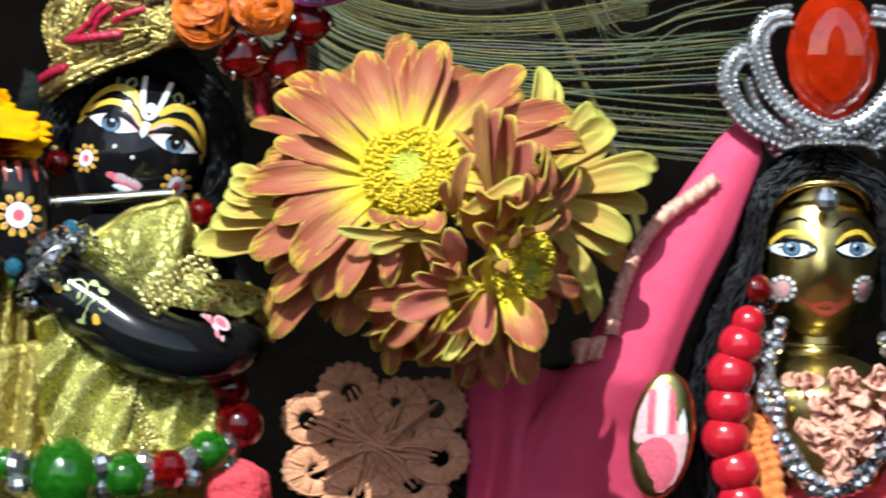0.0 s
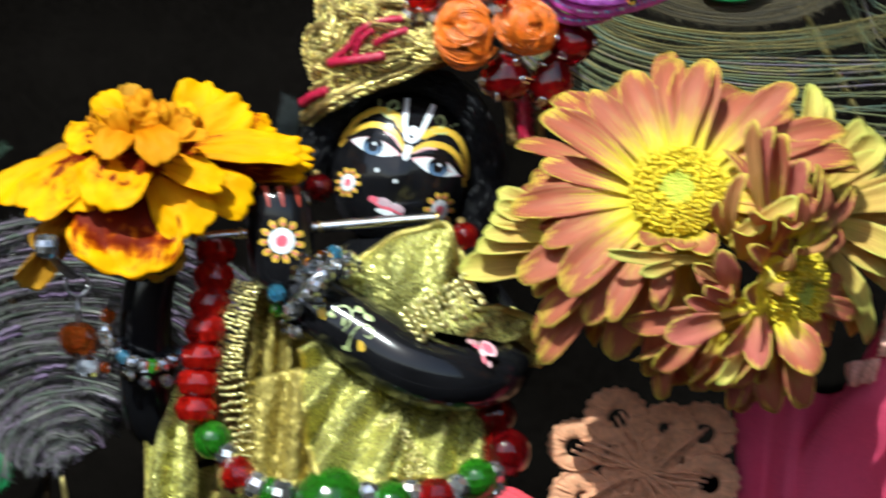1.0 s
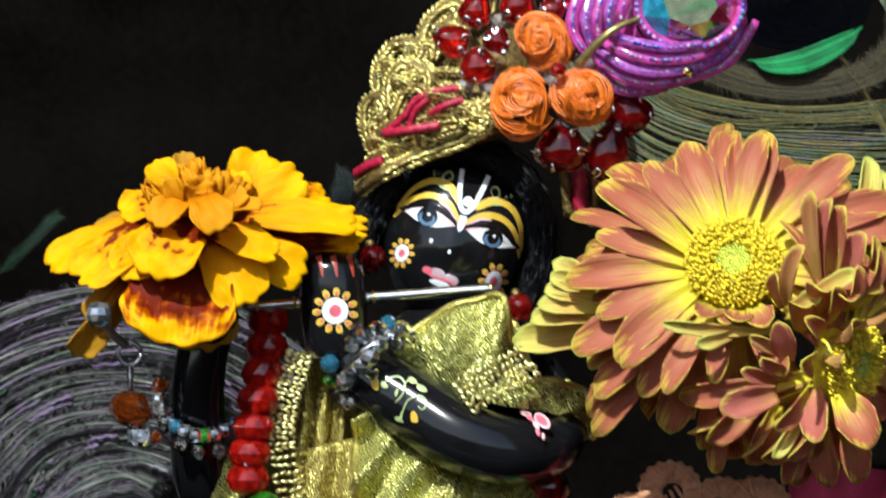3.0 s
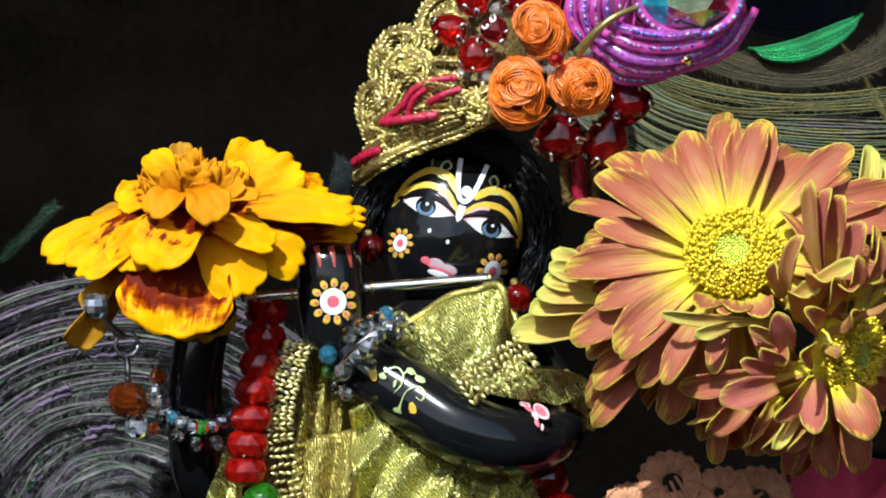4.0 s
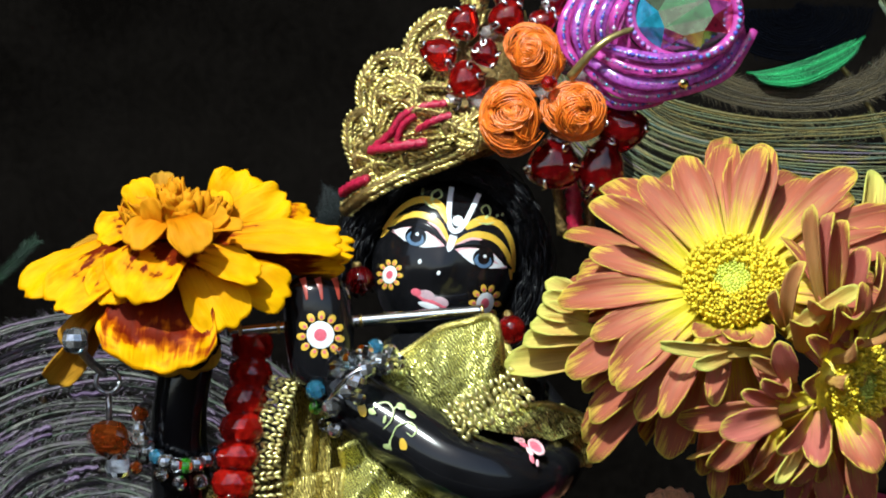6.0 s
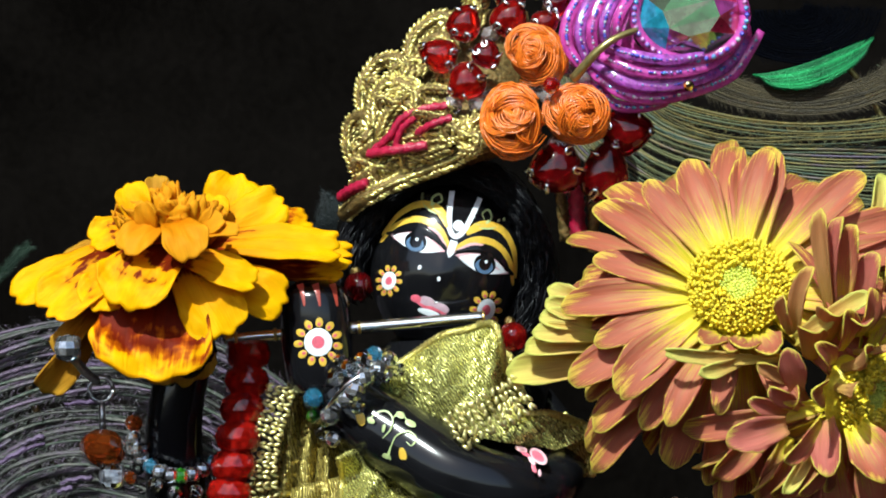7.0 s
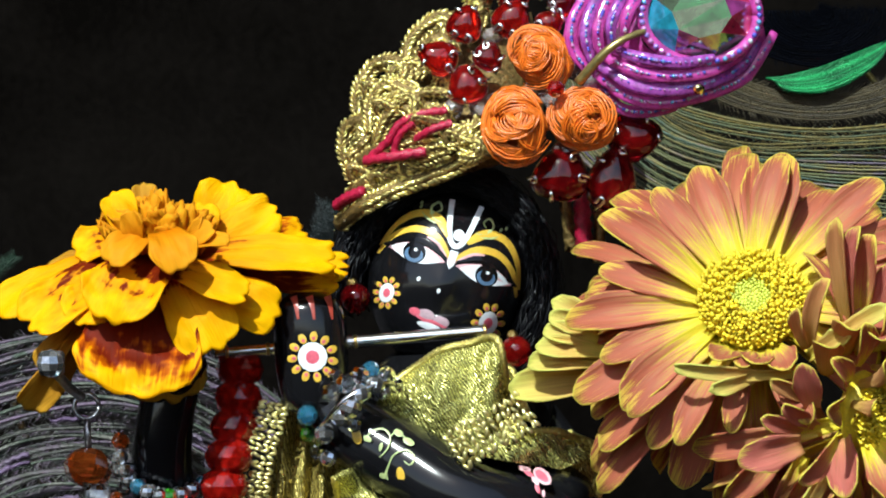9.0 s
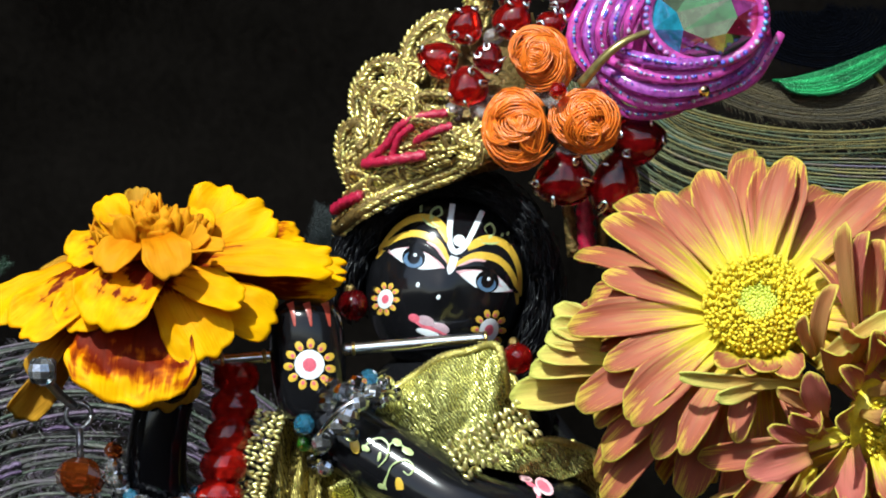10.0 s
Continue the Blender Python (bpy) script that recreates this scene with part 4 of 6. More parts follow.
chr_rose = petal_mat("rose chrysanthemum petal", [(0.0, (0.66, 0.32, 0.12)), (0.4, (0.60, 0.19, 0.13)), (0.9, (0.54, 0.14, 0.11)), (1.0, (0.68, 0.46, 0.10))], (0.76, 0.64, 0.10), 0.94, 0.6, 0.3, 0.45)
disc_yellow = mat("disc floret yellow", (0.82, 0.62, 0.03), 0.5, vary=0.25, size=1, fine=0.2, bump=0.3, island=0.25)
disc_green = mat("young disc florets", (0.56, 0.60, 0.08), 0.5, vary=0.2, size=1, fine=0.2, bump=0.3, island=0.15)


def bloom(name, at, axis, k, rings, label, top, under, disc_r=96, seed=1, disc=True):
    """A daisy-like bloom. rings: count, start radius, length, width, rise (degrees), sag, droop, turn, depth behind the disc."""
    rs = random.Random(seed)
    axis = Vector(axis).normalized()
    e1 = Vector((1, 0, 0)) - axis * axis.x
    e1.normalize()
    e2 = axis.cross(e1) * -1
    if e2.z < 0:
        e2 = -e2
    kk = k * MM
    ob = thing(name, at, label, "flower", "chrysanthemum blooms")
    for count, r0, length, width, rise, sag, roll, turn, back, lo, hi in rings:
        for i in range(count):
            a = 2 * math.pi * (i + rs.uniform(-0.22, 0.22)) / count + turn
            deg = math.degrees(a) % 360
            if lo is not None and not (lo <= deg <= hi if lo < hi else deg >= lo or deg <= hi):
                continue
            ray = e1 * math.cos(a) + e2 * math.sin(a)
            L = length * rs.uniform(0.82, 1.12)
            el = radians(rise + rs.uniform(-8, 8) - (14 if back < 20 else 30) * max(-math.sin(a), 0))
            base = at + (ray * r0 - axis * back) * kk
            skew = (e1 * -math.sin(a) + e2 * math.cos(a)) * rs.uniform(-0.2, 0.2)
            tip = base + ((ray + skew) * math.cos(el) + axis * math.sin(el)) * (L * kk)
            face = (axis + ray * -0.2 + Vector((rs.uniform(-0.25, 0.25), 0, rs.uniform(-0.25, 0.25)))).normalized()
            random.seed(seed * 1000 + i)
            one_petal(ob, [top, under], base=base, tip=tip, face=face, width=width * rs.uniform(0.70, 1.12) * kk, sag=sag * rs.uniform(0.4, 2.0), cup=rs.uniform(0.1, 0.5), root=0.42, blunt=5, ruffle=rs.uniform(0.0, 0.03), groove=0.045, nu=12, nv=8, under=1, crumple=0.05, roll=(roll if math.sin(a) > -0.3 or back < 20 else -0.10) * rs.uniform(0.6, 1.3))
    if disc:
        heart = bmesh.new()
        ball(heart, at - axis * (22 * kk), disc_r * 0.95 * kk, disc_r * 0.95 * kk, 42 * kk, axis.to_track_quat("Z", "Y"), 24, 12)
        part("disc_base", heart, disc_yellow, ob)
        outer, inner = bmesh.new(), bmesh.new()
        n = 760
        for i in range(n):
            q = math.sqrt((i + 0.5) / n)
            a = i * 2.39996
            ray = e1 * math.cos(a) + e2 * math.sin(a)
            h = 20 * math.sqrt(max(1 - q * q, 0)) + (8 * math.sin(q * 2.6) ** 2)
            c = at + (ray * (disc_r * q) + axis * (h - 2 + rs.uniform(-2, 3))) * kk
            if q < 0.36 + rs.uniform(-0.05, 0.05):
                ball(inner, c, 3.6 * kk, 3.6 * kk, 5 * kk, axis.to_track_quat("Z", "Y"), 6, 4)
            else:
                lean = (axis + ray * (0.55 * q) + Vector((rs.uniform(-0.3, 0.3), rs.uniform(-0.3, 0.3), rs.uniform(-0.3, 0.3)))).normalized()
                hgt = rs.uniform(2, 19)
                tube(outer, [c - lean * 6 * kk, c + lean * hgt * 0.6 * kk, c + lean * hgt * kk], lambda s: (1.9 + 1.5 * s) * kk, 5)
        part("disc_ring", outer, disc_yellow, ob, "yellow ring of tiny open florets", kind="stuff")
        part("disc_heart", inner, disc_green, ob, "greenish unopened florets", kind="stuff")
    return ob, e1, e2


Gc = grid(0.0811)
ANY = (None, None)
main_bloom = bloom("chrysanthemum", Gc(1312, 515, -27), (-0.10, -0.86, 0.46), 0.0811, (
    (17, 82, 212, 74, 13, 0.06, 0.06, 0.05, 14, 306, 226),
    (17, 74, 250, 74, 0, 0.08, 0.10, 0.2, 22, 312, 232),
    (17, 66, 270, 70, -11, 0.1, 0.12, 0.1, 34, 314, 246),
    (24, 94, 112, 56, 58, 0.1, -0.05, 0.1, 6, 236, 306),
    (22, 84, 190, 56, 20, 0.1, 0.02, 0.0, 16, 226, 300),
    (24, 60, 322, 56, -14, 0.1, 0.16, 0.35, 46, 150, 300),
    (25, 60, 326, 54, -34, 0.1, 0.14, 0.1, 60, 180, 330),
), "dusty pink chrysanthemum with yellow petal tips and yellow centre", chr_top, chr_under, 89, 4)
bloom("chrysanthemum", Gc(1526, 700, -33), (0.74, -0.62, -0.18), 0.0811, (
    (14, 62, 150, 60, 14, 0.05, 0.0, 0.1, 12, 230, 350),
    (15, 84, 112, 40, 50, 0.2, -0.1, 0.2, 8, 80, 170),
    (15, 100, 130, 46, 22, 0.2, 0.0, 0.0, 22, 40, 215),
    (15, 58, 180, 62, 4, 0.08, 0.1, 0.3, 20, 215, 85),
    (15, 54, 230, 66, -14, 0.1, 0.12, 0.2, 32, 200, 85),
    (13, 54, 250, 66, -34, 0.1, 0.12, 0.5, 44, 190, 90),
), "drooping pink chrysanthemum with its centre turned aside", chr_top, chr_under, 80, 9)
bloom("chrysanthemum", Gc(1560, 548, -16), (0.20, -0.90, 0.38), 0.0811, (
    (17, 50, 205, 58, 10, 0.08, 0.1, 0.1, 16, 290, 125),
    (18, 46, 236, 60, -2, 0.1, 0.1, 0.3, 26, 285, 130),
    (13, 46, 290, 70, -24, 0.1, 0.1, 0.2, 36, 270, 350),
), "pale yellow chrysanthemum tucked behind the pink ones", chr_pale, chr_under, 60, 14, False)
def loose_petal(b, t, w, m, face, sag=0.15, cup=0.4, roll=-0.05):
    one_petal(main_bloom[0], [m, chr_under], base=deep(*b), tip=deep(*t), face=face, width=w * 0.081 * MM, sag=sag, cup=cup, root=0.45, blunt=5, ruffle=0.05, groove=0.03, nu=12, nv=8, under=1, roll=roll, crumple=0.04)


# pale outer rays beside the robe
for b, t, w in (((1060, 560, -20), (972, 514, -18), 40), ((1050, 570, -20), (966, 540, -20), 40), ((1050, 585, -21), (956, 566, -20), 42), ((1060, 604, -22), (944, 594, -20), 42), ((1070, 620, -21), (930, 624, -18), 44), ((1084, 650, -18), (898, 668, -14), 66)):
    loose_petal(b, t, w, chr_pale, (rnd(-0.5, 0.1), -0.8, rnd(0.1, 0.5)))
for b, t, w in (((1440, 640, -35), (1444, 596, -46), 54), ((1470, 606, -34), (1486, 566, -46), 58), ((1504, 604, -34), (1536, 584, -46), 60)):
    loose_petal(b, t, w, chr_rose, (0.1, -0.3, 0.95), 0.2, 0.3)
# long rays that hang below the drooping bloom
for b, t, w, m in (((1400, 780, -32), (1352, 900, -31), 54, chr_top), ((1440, 790, -32), (1424, 936, -30), 56, chr_rose), ((1480, 800, -33), (1500, 940, -32), 54, chr_top), ((1370, 760, -31), (1272, 858, -31), 54, chr_top), ((1530, 800, -33), (1560, 930, -33), 58, chr_top)):
    loose_petal(b, t, w, m, (rnd(-0.3, 0.3), -0.85, rnd(-0.5, -0.2)), 0.12, 0.35, 0.05)
# rays of the drooping bloom that stand up before the main one
for b, t, w, m in (((1478, 560, -32), (1462, 372, -38), 30, chr_under), ((1488, 560, -31), (1500, 386, -37), 36, chr_rose), ((1500, 560, -30), (1520, 400, -36), 48, chr_top), ((1420, 600, -33), (1446, 476, -40), 34, chr_under), 
                   ((1440, 596, -33), (1554, 528, -38), 34, chr_pale), ((1412, 612, -34), (1486, 570, -40), 34, chr_pale), ((1530, 560, -30), (1560, 450, -35), 52, chr_rose), ((1410, 600, -33), (1392, 530, -38), 30, chr_under)):
    loose_petal(b, t, w, m, (rnd(-0.9, -0.2), -0.7, rnd(0.0, 0.4)), rnd(0.05, 0.25), rnd(0.3, 0.6))
for b, t, w, m in (((1420, 700, -36), (1400, 622, -41), 50, chr_rose), ((1400, 740, -34), (1330, 716, -39), 28, chr_rose), ((1424, 730, -35), (1368, 694, -40), 34, chr_rose), ((1430, 690, -35), (1346, 650, -38), 30, chr_under),
                   ((1400, 760, -36), (1290, 790, -38), 64, chr_rose), ((1470, 750, -37), (1476, 852, -43), 62, chr_rose), ((1520, 760, -37), (1580, 860, -41), 84, chr_top), ((1450, 790, -37), (1392, 884, -41), 26, chr_pale), ((1400, 640, -34), (1180, 626, -36), 26, chr_pale), ((1330, 640, -34), (1240, 668, -39), 26, chr_pale)):
    loose_petal(b, t, w, m, (rnd(-0.3, 0.4), -0.85, rnd(-0.5, 0.15)), rnd(0.05, 0.25), rnd(0.2, 0.5))

# ---- robe of the dark statue ----
robe = thing("robe", G(760, 1900, 10), "gold tissue robe with ruffles and braid on the black statue", "robe")
hem = mat("gold rolled hem", (0.78, 0.62, 0.18), 0.3, metal=0.85, vary=0.4, size=0.5, fine=0.12, bump=0.9)
braid_gold = mat("pale gold braid", (0.95, 0.73, 0.32), 0.28, metal=0.8, vary=0.3, size=0.6, fine=0.15, bump=0.4, island=0.25)
bm = bmesh.new()
RINGS = ((660, 700, 900, 6), (720, 610, 960, 10), (800, 500, 985, 12), (900, 440, 965, 12), (1000, 380, 965, 13), (1150, 330, 990, 15), (1500, 290, 1040, 18), (1965, 250, 1080, 22))


def robe_fn(s, t):
    f = s * (len(RINGS) - 1)
    i = min(int(f), len(RINGS) - 2)
    q = f - i
    y, xl, xr, dp = (a + (b - a) * q for a, b in zip(RINGS[i], RINGS[i + 1]))
    a = 2 * math.pi * t
    ripple = 1 + 0.05 * math.sin(19 * a + 3 * s) + 0.025 * math.sin(43 * a + 8 * s)
    return G((xl + xr) / 2 + (xr - xl) / 2 * math.cos(a) * ripple, y, 10 - dp * math.sin(a) * ripple)


shell(bm, 42, 120, robe_fn, 0.0003)
part("robe_body", bm, tissue_dense, robe)


def panel(name, c00, c10, c11, c01, folds, amp, bulge, seed, material=tissue, parent=robe, on=G, trim=None, n=26):
    """A ruffled piece of cloth between four corners, with a rolled hem along its edge."""
    c00, c10, c11, c01 = (on(*c) for c in (c00, c10, c11, c01))
    rs = random.Random(seed)
    p1, p2, p3 = rs.uniform(0, 6), rs.uniform(0, 6), rs.uniform(0, 6)
    out = (c10 - c00).cross(c01 - c00).normalized()
    if out.y > 0:
        out = -out

    def fn(s, t):
        p = c00 * (1 - s) * (1 - t) + c10 * s * (1 - t) + c11 * s * t + c01 * (1 - s) * t
        p = p + out * (bulge * MM * math.sin(math.pi * s) * math.sin(math.pi * t))
        w = math.sin(folds * math.pi * s + 2.5 * t + p1) * (0.35 + t) + 0.5 * math.sin(2.3 * folds * s + 6 * t + p2) + 0.3 * math.sin(9 * t + 3.5 * folds * s + p3)
        wob = (c11 - c10) * (0.05 * math.sin(11 * s + p3) * (t - 0.3)) + (c10 - c00) * (0.04 * math.sin(9 * t + p2) * (s - 0.5))
        return p + out * (amp * MM * w) + wob

    bm = bmesh.new()
    shell(bm, n, n, fn, 0.0002)
    cloth = part(name, bm, material, parent)
    if trim:
        bm = bmesh.new()
        tube(bm, [Vector(fn(i / 40, 1.0)) for i in range(41)], 0.32 * MM, 6, 1, 0, 3, 0.9, 0.4)
        tube(bm, [Vector(fn(0.0, i / 40)) for i in range(41)], 0.32 * MM, 6, 1, 0, 3, 0.9, 0.4)
        tube(bm, [Vector(fn(1.0, i / 40)) for i in range(41)], 0.32 * MM, 6, 1, 0, 3, 0.9, 0.4)
        part("hem", bm, trim, cloth)
    return cloth


def ruled_cloth(name, low, high, folds, amp, bulge, seed, material=tissue):
    """A sheet of cloth between a tucked-in line and a hemmed free line, with folds that fan out to the free side."""
    a, b = spline([deep(*p) for p in low], 48), spline([deep(*p) for p in high], 48)
    rs = random.Random(seed)
    p1, p2 = rs.uniform(0, 6), rs.uniform(0, 6)

    def fn(s, t):
        f = min(s * 48, 47.999)
        i = int(f)
        p = a[i].lerp(a[i + 1], f - i).lerp(b[i].lerp(b[i + 1], f - i), t)
        w = math.sin(folds * 2 * math.pi * s + p1 + 0.8 * t) * (0.25 + t) + 0.45 * math.sin(folds * 4.6 * s + 5 * t + p2)
        return p + Vector((0, -1, 0.15)) * ((amp * w + bulge * math.sin(math.pi * t)) * MM) + Vector((0.25, 0, 0.5)) * (amp * MM * 0.35 * t * math.sin(folds * 9 * s + p2))

    bm = bmesh.new()
    shell(bm, 96, 30, fn, 0.0002)
    cloth = part(name, bm, material, robe)
    bm = bmesh.new()
    tube(bm, [Vector(fn(i / 120, 1.0)) for i in range(121)], 0.7 * MM, 6, 1, 0, 3, 0.9, 0.4)
    part("hem", bm, hem, cloth)


ruled_cloth("collar", ((672, 690, -7), (716, 716, -8), (764, 744, -9), (812, 768, -10), (850, 770, -11)), ((694, 662, -6), (742, 624, -7.5), (790, 600, -9), (838, 584, -12), (880, 586, -13), (892, 664, -11)), 2.2, 0.9, 1.6, 4)
ruled_cloth("collar", ((800, 770, -9), (830, 772, -9), (860, 770, -9)), ((850, 610, -7), (905, 640, -6), (930, 720, -6)), 2.5, 0.7, 1.0, 6)
ruled_cloth("lapel", ((812, 768, -11), (860, 784, -12), (910, 794, -12), (960, 800, -11), (985, 806, -10)), ((880, 700, -10), (930, 738, -10), (985, 742, -9), (1030, 756, -7), (1046, 782, -6)), 1.6, 0.7, 1.2, 9)
ruled_cloth("lapel", ((960, 830, -6), (1000, 830, -5), (1010, 840, -5)), ((1000, 742, -4), (1056, 780, -3), (1050, 850, -3)), 1.5, 0.5, 0.5, 11, tissue_dense)
ruled_cloth("ruffle", ((640, 800, -7), (720, 850, -7), (800, 900, -6)), ((602, 816, -11), (604, 940, -15), (636, 1056, -16), (764, 1072, -15)), 3.2, 1.9, 2.2, 14)
ruled_cloth("ruffle", ((800, 900, -6), (870, 925, -6), (940, 930, -4)), ((762, 1064, -14), (866, 1062, -12), (962, 1034, -8)), 2.6, 1.7, 1.4, 15)
ruled_cloth("ruffle", ((490, 880, -5), (560, 862, -6), (612, 850, -7)), ((478, 1056, -10), (556, 1074, -10), (626, 1072, -11)), 2.6, 1.5, 0.6, 16, tissue_dense)
ruled_cloth("sleeve_frill", ((506, 680, 1), (556, 730, 0), (612, 780, 0)), ((486, 880, -3), (550, 884, -4), (624, 862, -4)), 4.0, 1.5, 0.8, 17, tissue_dense)
panel("ruffle", (306, 880, -3), (392, 880, -5), (402, 1110, -5), (306, 1120, -3), 4, 0.7, 1.0, 7, tissue, robe, G, hem)


def braid(pts, rows, r, parent, on=G, material=braid_gold, name="braid"):
    """A flat plait of gilt strips that cross from row to row."""
    line = spline([on(*p) for p in pts], 60)
    length = sum((b - a).length for a, b in zip(line, line[1:]))
    n = max(int(length / (r * 1.0 * 0.085 * MM)), 3)
    bm = bmesh.new()
    for i in range(n):
        f = i / (n - 1) * 60
        j = min(int(f), 59)
        p = line[j].lerp(line[j + 1], f - j)
        way = (line[j + 1] - line[j]).normalized()
        side = way.cross(Vector((0, 1, 0))).normalized()
        for q in range(rows):
            c = p + side * ((q - (rows - 1) / 2) * r * 1.3 * 0.085 * MM) + Vector((rnd(-0.12, 0.12), rnd(-0.6, 0.4), rnd(-0.2, 0.2))) * MM
            lean = side + way * (0.4 if i % 2 else -0.4) + Vector((0, rnd(-0.4, 0.4), 0))
            ball(bm, c, r * 0.80 * 0.085 * MM, r * 0.40 * 0.085 * MM, r * 0.34 * 0.085 * MM, lean.to_track_quat("X", "Z"), 8, 6)
    return part(name, bm, material, parent, "pale gold plaited braid", kind="stuff")


braid(((806, 764, -17), (836, 744, -18), (870, 724, -18), (902, 710, -17), (924, 694, -15)), 5, 11, robe)
braid(((840, 774, -16), (816, 768, -16), (802, 750, -16), (816, 728, -16), (846, 716, -16)), 2, 9, robe)
braid(((500, 690, -8), (486, 740, -9), (470, 800, -9), (468, 860, -10), (484, 960, -10), (490, 1040, -10)), 4, 10, robe)
braid(((762, 940, -13), (790, 985, -13), (822, 1040, -13)), 5, 7, robe)

# ---- garland of beads ----
garland = thing("bead_garland", G(670, 1090, -16), "garland of faceted red, green and silver glass beads on the robe", "garland")


def bead(x, y, d, r, material, parent, on=G, squash=1.0, cut=True, k=0.085, name="bead"):
    bm = bmesh.new()
    turn = Euler((rnd(-0.4, 0.4), rnd(-0.4, 0.4), rnd(0, 3)))
    if cut:
        jewel(bm, on(x, y, d), r * k * MM, r * k * MM, r * squash * k * MM, turn)
    else:
        ball(bm, on(x, y, d), r * k * MM, r * k * MM, r * squash * k * MM, None, 20, 12)
    return part(name, bm, material, parent, "", not cut)


bead_red = mat("bright red cut glass", (0.82, 0.014, 0.008), 0.05, vary=0.7, size=1.4, fine=0.5, bump=0.0, clear=0.68, coat=0.2)


def barrel_bead(x, y, d, r, h, parent):
    """A bead cut in three belts of twelve flat facets."""
    bm = bmesh.new()
    c, turn = deep(x, y, d), rnd(0, 1)
    rings = []
    for k, (f, w) in enumerate(((-1, 0.45), (-0.62, 0.86), (0, 1.0), (0.62, 0.86), (1, 0.45))):
        rings.append([bm.verts.new(c + Vector((math.cos(a) * w * r, math.sin(a) * w * r, f * h)) * 0.084 * MM) for a in (2 * math.pi * (j + 0.5 * (k % 2)) / 12 + turn for j in range(12))])
    for k in range(4):
        a, b = rings[k], rings[k + 1]
        o = 1 if k % 2 else 0
        for j in range(12):
            n1 = (j + 1) % 12
            for tri in ((a[j], a[n1], b[(j + o) % 12]), (a[n1] if not o else a[j], b[n1] if o else b[n1], b[j])):
                bm.faces.new(tri)
    for ring in (rings[0][::-1], rings[-1]):
        bm.faces.new(ring)
    part("bead", bm, bead_red, parent, "", False)


y = 632
while y < 950:
    f = (y - 632) / 300
    barrel_bead(436 - 36 * f + rnd(-3, 3), y, -4 - 6 * min(f * 2, 1), 42, 30, garland)
    y += 50
bm = bmesh.new()
tube(bm, spline([G(440, 620, -3), G(425, 780, -9), G(411, 930, -10), G(470, 1030, -13), G(670, 1085, -14), G(860, 1080, -14), G(975, 1035, -10), G(960, 900, -4)], 50), 0.25 * MM, 6)
part("string", bm, dark_red_glass, garland)
for x, y, d, r, m in (
    (437, 981, -11, 37, green_glass), (463, 1006, -12, 21, crystal_back), (484, 1045, -13, 38, red_glass), (520, 1062, -14, 24, crystal_back),
    (548, 1076, -14, 30, green_glass), (568, 1074, -15, 24, crystal_back), (572, 1112, -15, 22, crystal_back), (660, 1094, -16, 70, green_glass), (726, 1076, -17, 24, crystal_back),
    (728, 1116, -16, 22, crystal_back), (772, 1096, -16, 46, green_glass), (806, 1072, -16, 22, crystal_back), (808, 1108, -16, 22, crystal_back), (852, 1084, -15, 40, red_glass),
    (896, 1064, -14, 22, crystal_back), (898, 1100, -14, 18, crystal_back), (930, 1052, -12, 40, green_glass), (962, 1042, -11, 20, crystal_back), (966, 1076, -11, 18, crystal_back),
    (988, 1006, -8, 46, dark_red_glass), (968, 940, -4, 40, dark_red_glass), (940, 890, 0, 38, dark_red_glass),
):
    bead(x, y, d, r * (1.15 if m is crystal_back else 1.0), m, garland, cut=m in (red_glass, crystal_back))
coral = mat("coral knitted cloth", (0.66, 0.05, 0.07), 0.8, vary=0.35, size=0.8, fine=0.2, bump=1.0)
bm = bmesh.new()
for v in ball(bm, G(985, 1130, -10), 5.5 * MM, 4 * MM, 5 * MM, None, 40, 28):
    v.co += (v.co - G(985, 1130, -10)).normalized() * (0.0007 * noise.noise(v.co * 900) + 0.0005 * noise.noise(v.co * 350))
tagged(part("pompom", bm, coral), "coral pink knitted pompom beside the bead garland", "pompom")

# ---- earrings, bracelets and pendants ----
for x, y, d in ((632, 512, 4), (908, 600, -6)):
    ear = thing("earring", G(x, y, d), "round red glass earring of the black statue", "earring", "red earrings")
    bead(x, y, d, 26, red_glass if x > 800 else dark_red_glass, ear, cut=False)
    bead(x - 6, y - 26, d + 1, 10, gold, ear, name="setting")
bracelet = thing("bracelet", G(620, 690, -12), "bracelet of clear and blue crystal beads on the wrist", "bracelet")
for x, y, d, r, m in (
    (557, 706, -12, 18, blue_glass), (587, 736, -13, 18, crystal_back), (574, 768, -10, 15, crystal), (592, 778, -11, 15, crystal_back), (556, 740, -9, 13, green_glass),
    (598, 668, -14, 17, crystal), (614, 704, -15, 19, crystal_back), (630, 690, -16, 20, crystal_back), (622, 652, -14, 18, crystal), (648, 668, -16, 18, crystal_back),
    (646, 638, -14, 17, crystal), (672, 654, -15, 17, crystal_back), (664, 630, -13, 16, blue_glass), (690, 640, -13, 17, crystal), (684, 664, -14, 15, crystal_back), (706, 656, -12, 14, crystal),
    (604, 640, -13, 13, crystal), (636, 720, -15, 14, crystal),
):
    bead(x, y, d, r, m, bracelet)
bm = bmesh.new()
tube(bm, spline([G(565, 750, -9), G(590, 712, -15), G(630, 672, -17), G(690, 650, -15), G(720, 665, -9)], 24), 0.35 * MM, 7)
part("wire", bm, silver, bracelet)

armlet = thing("armlet", G(310, 838, -9), "rhinestone armlet in square silver settings round the forearm", "bracelet")


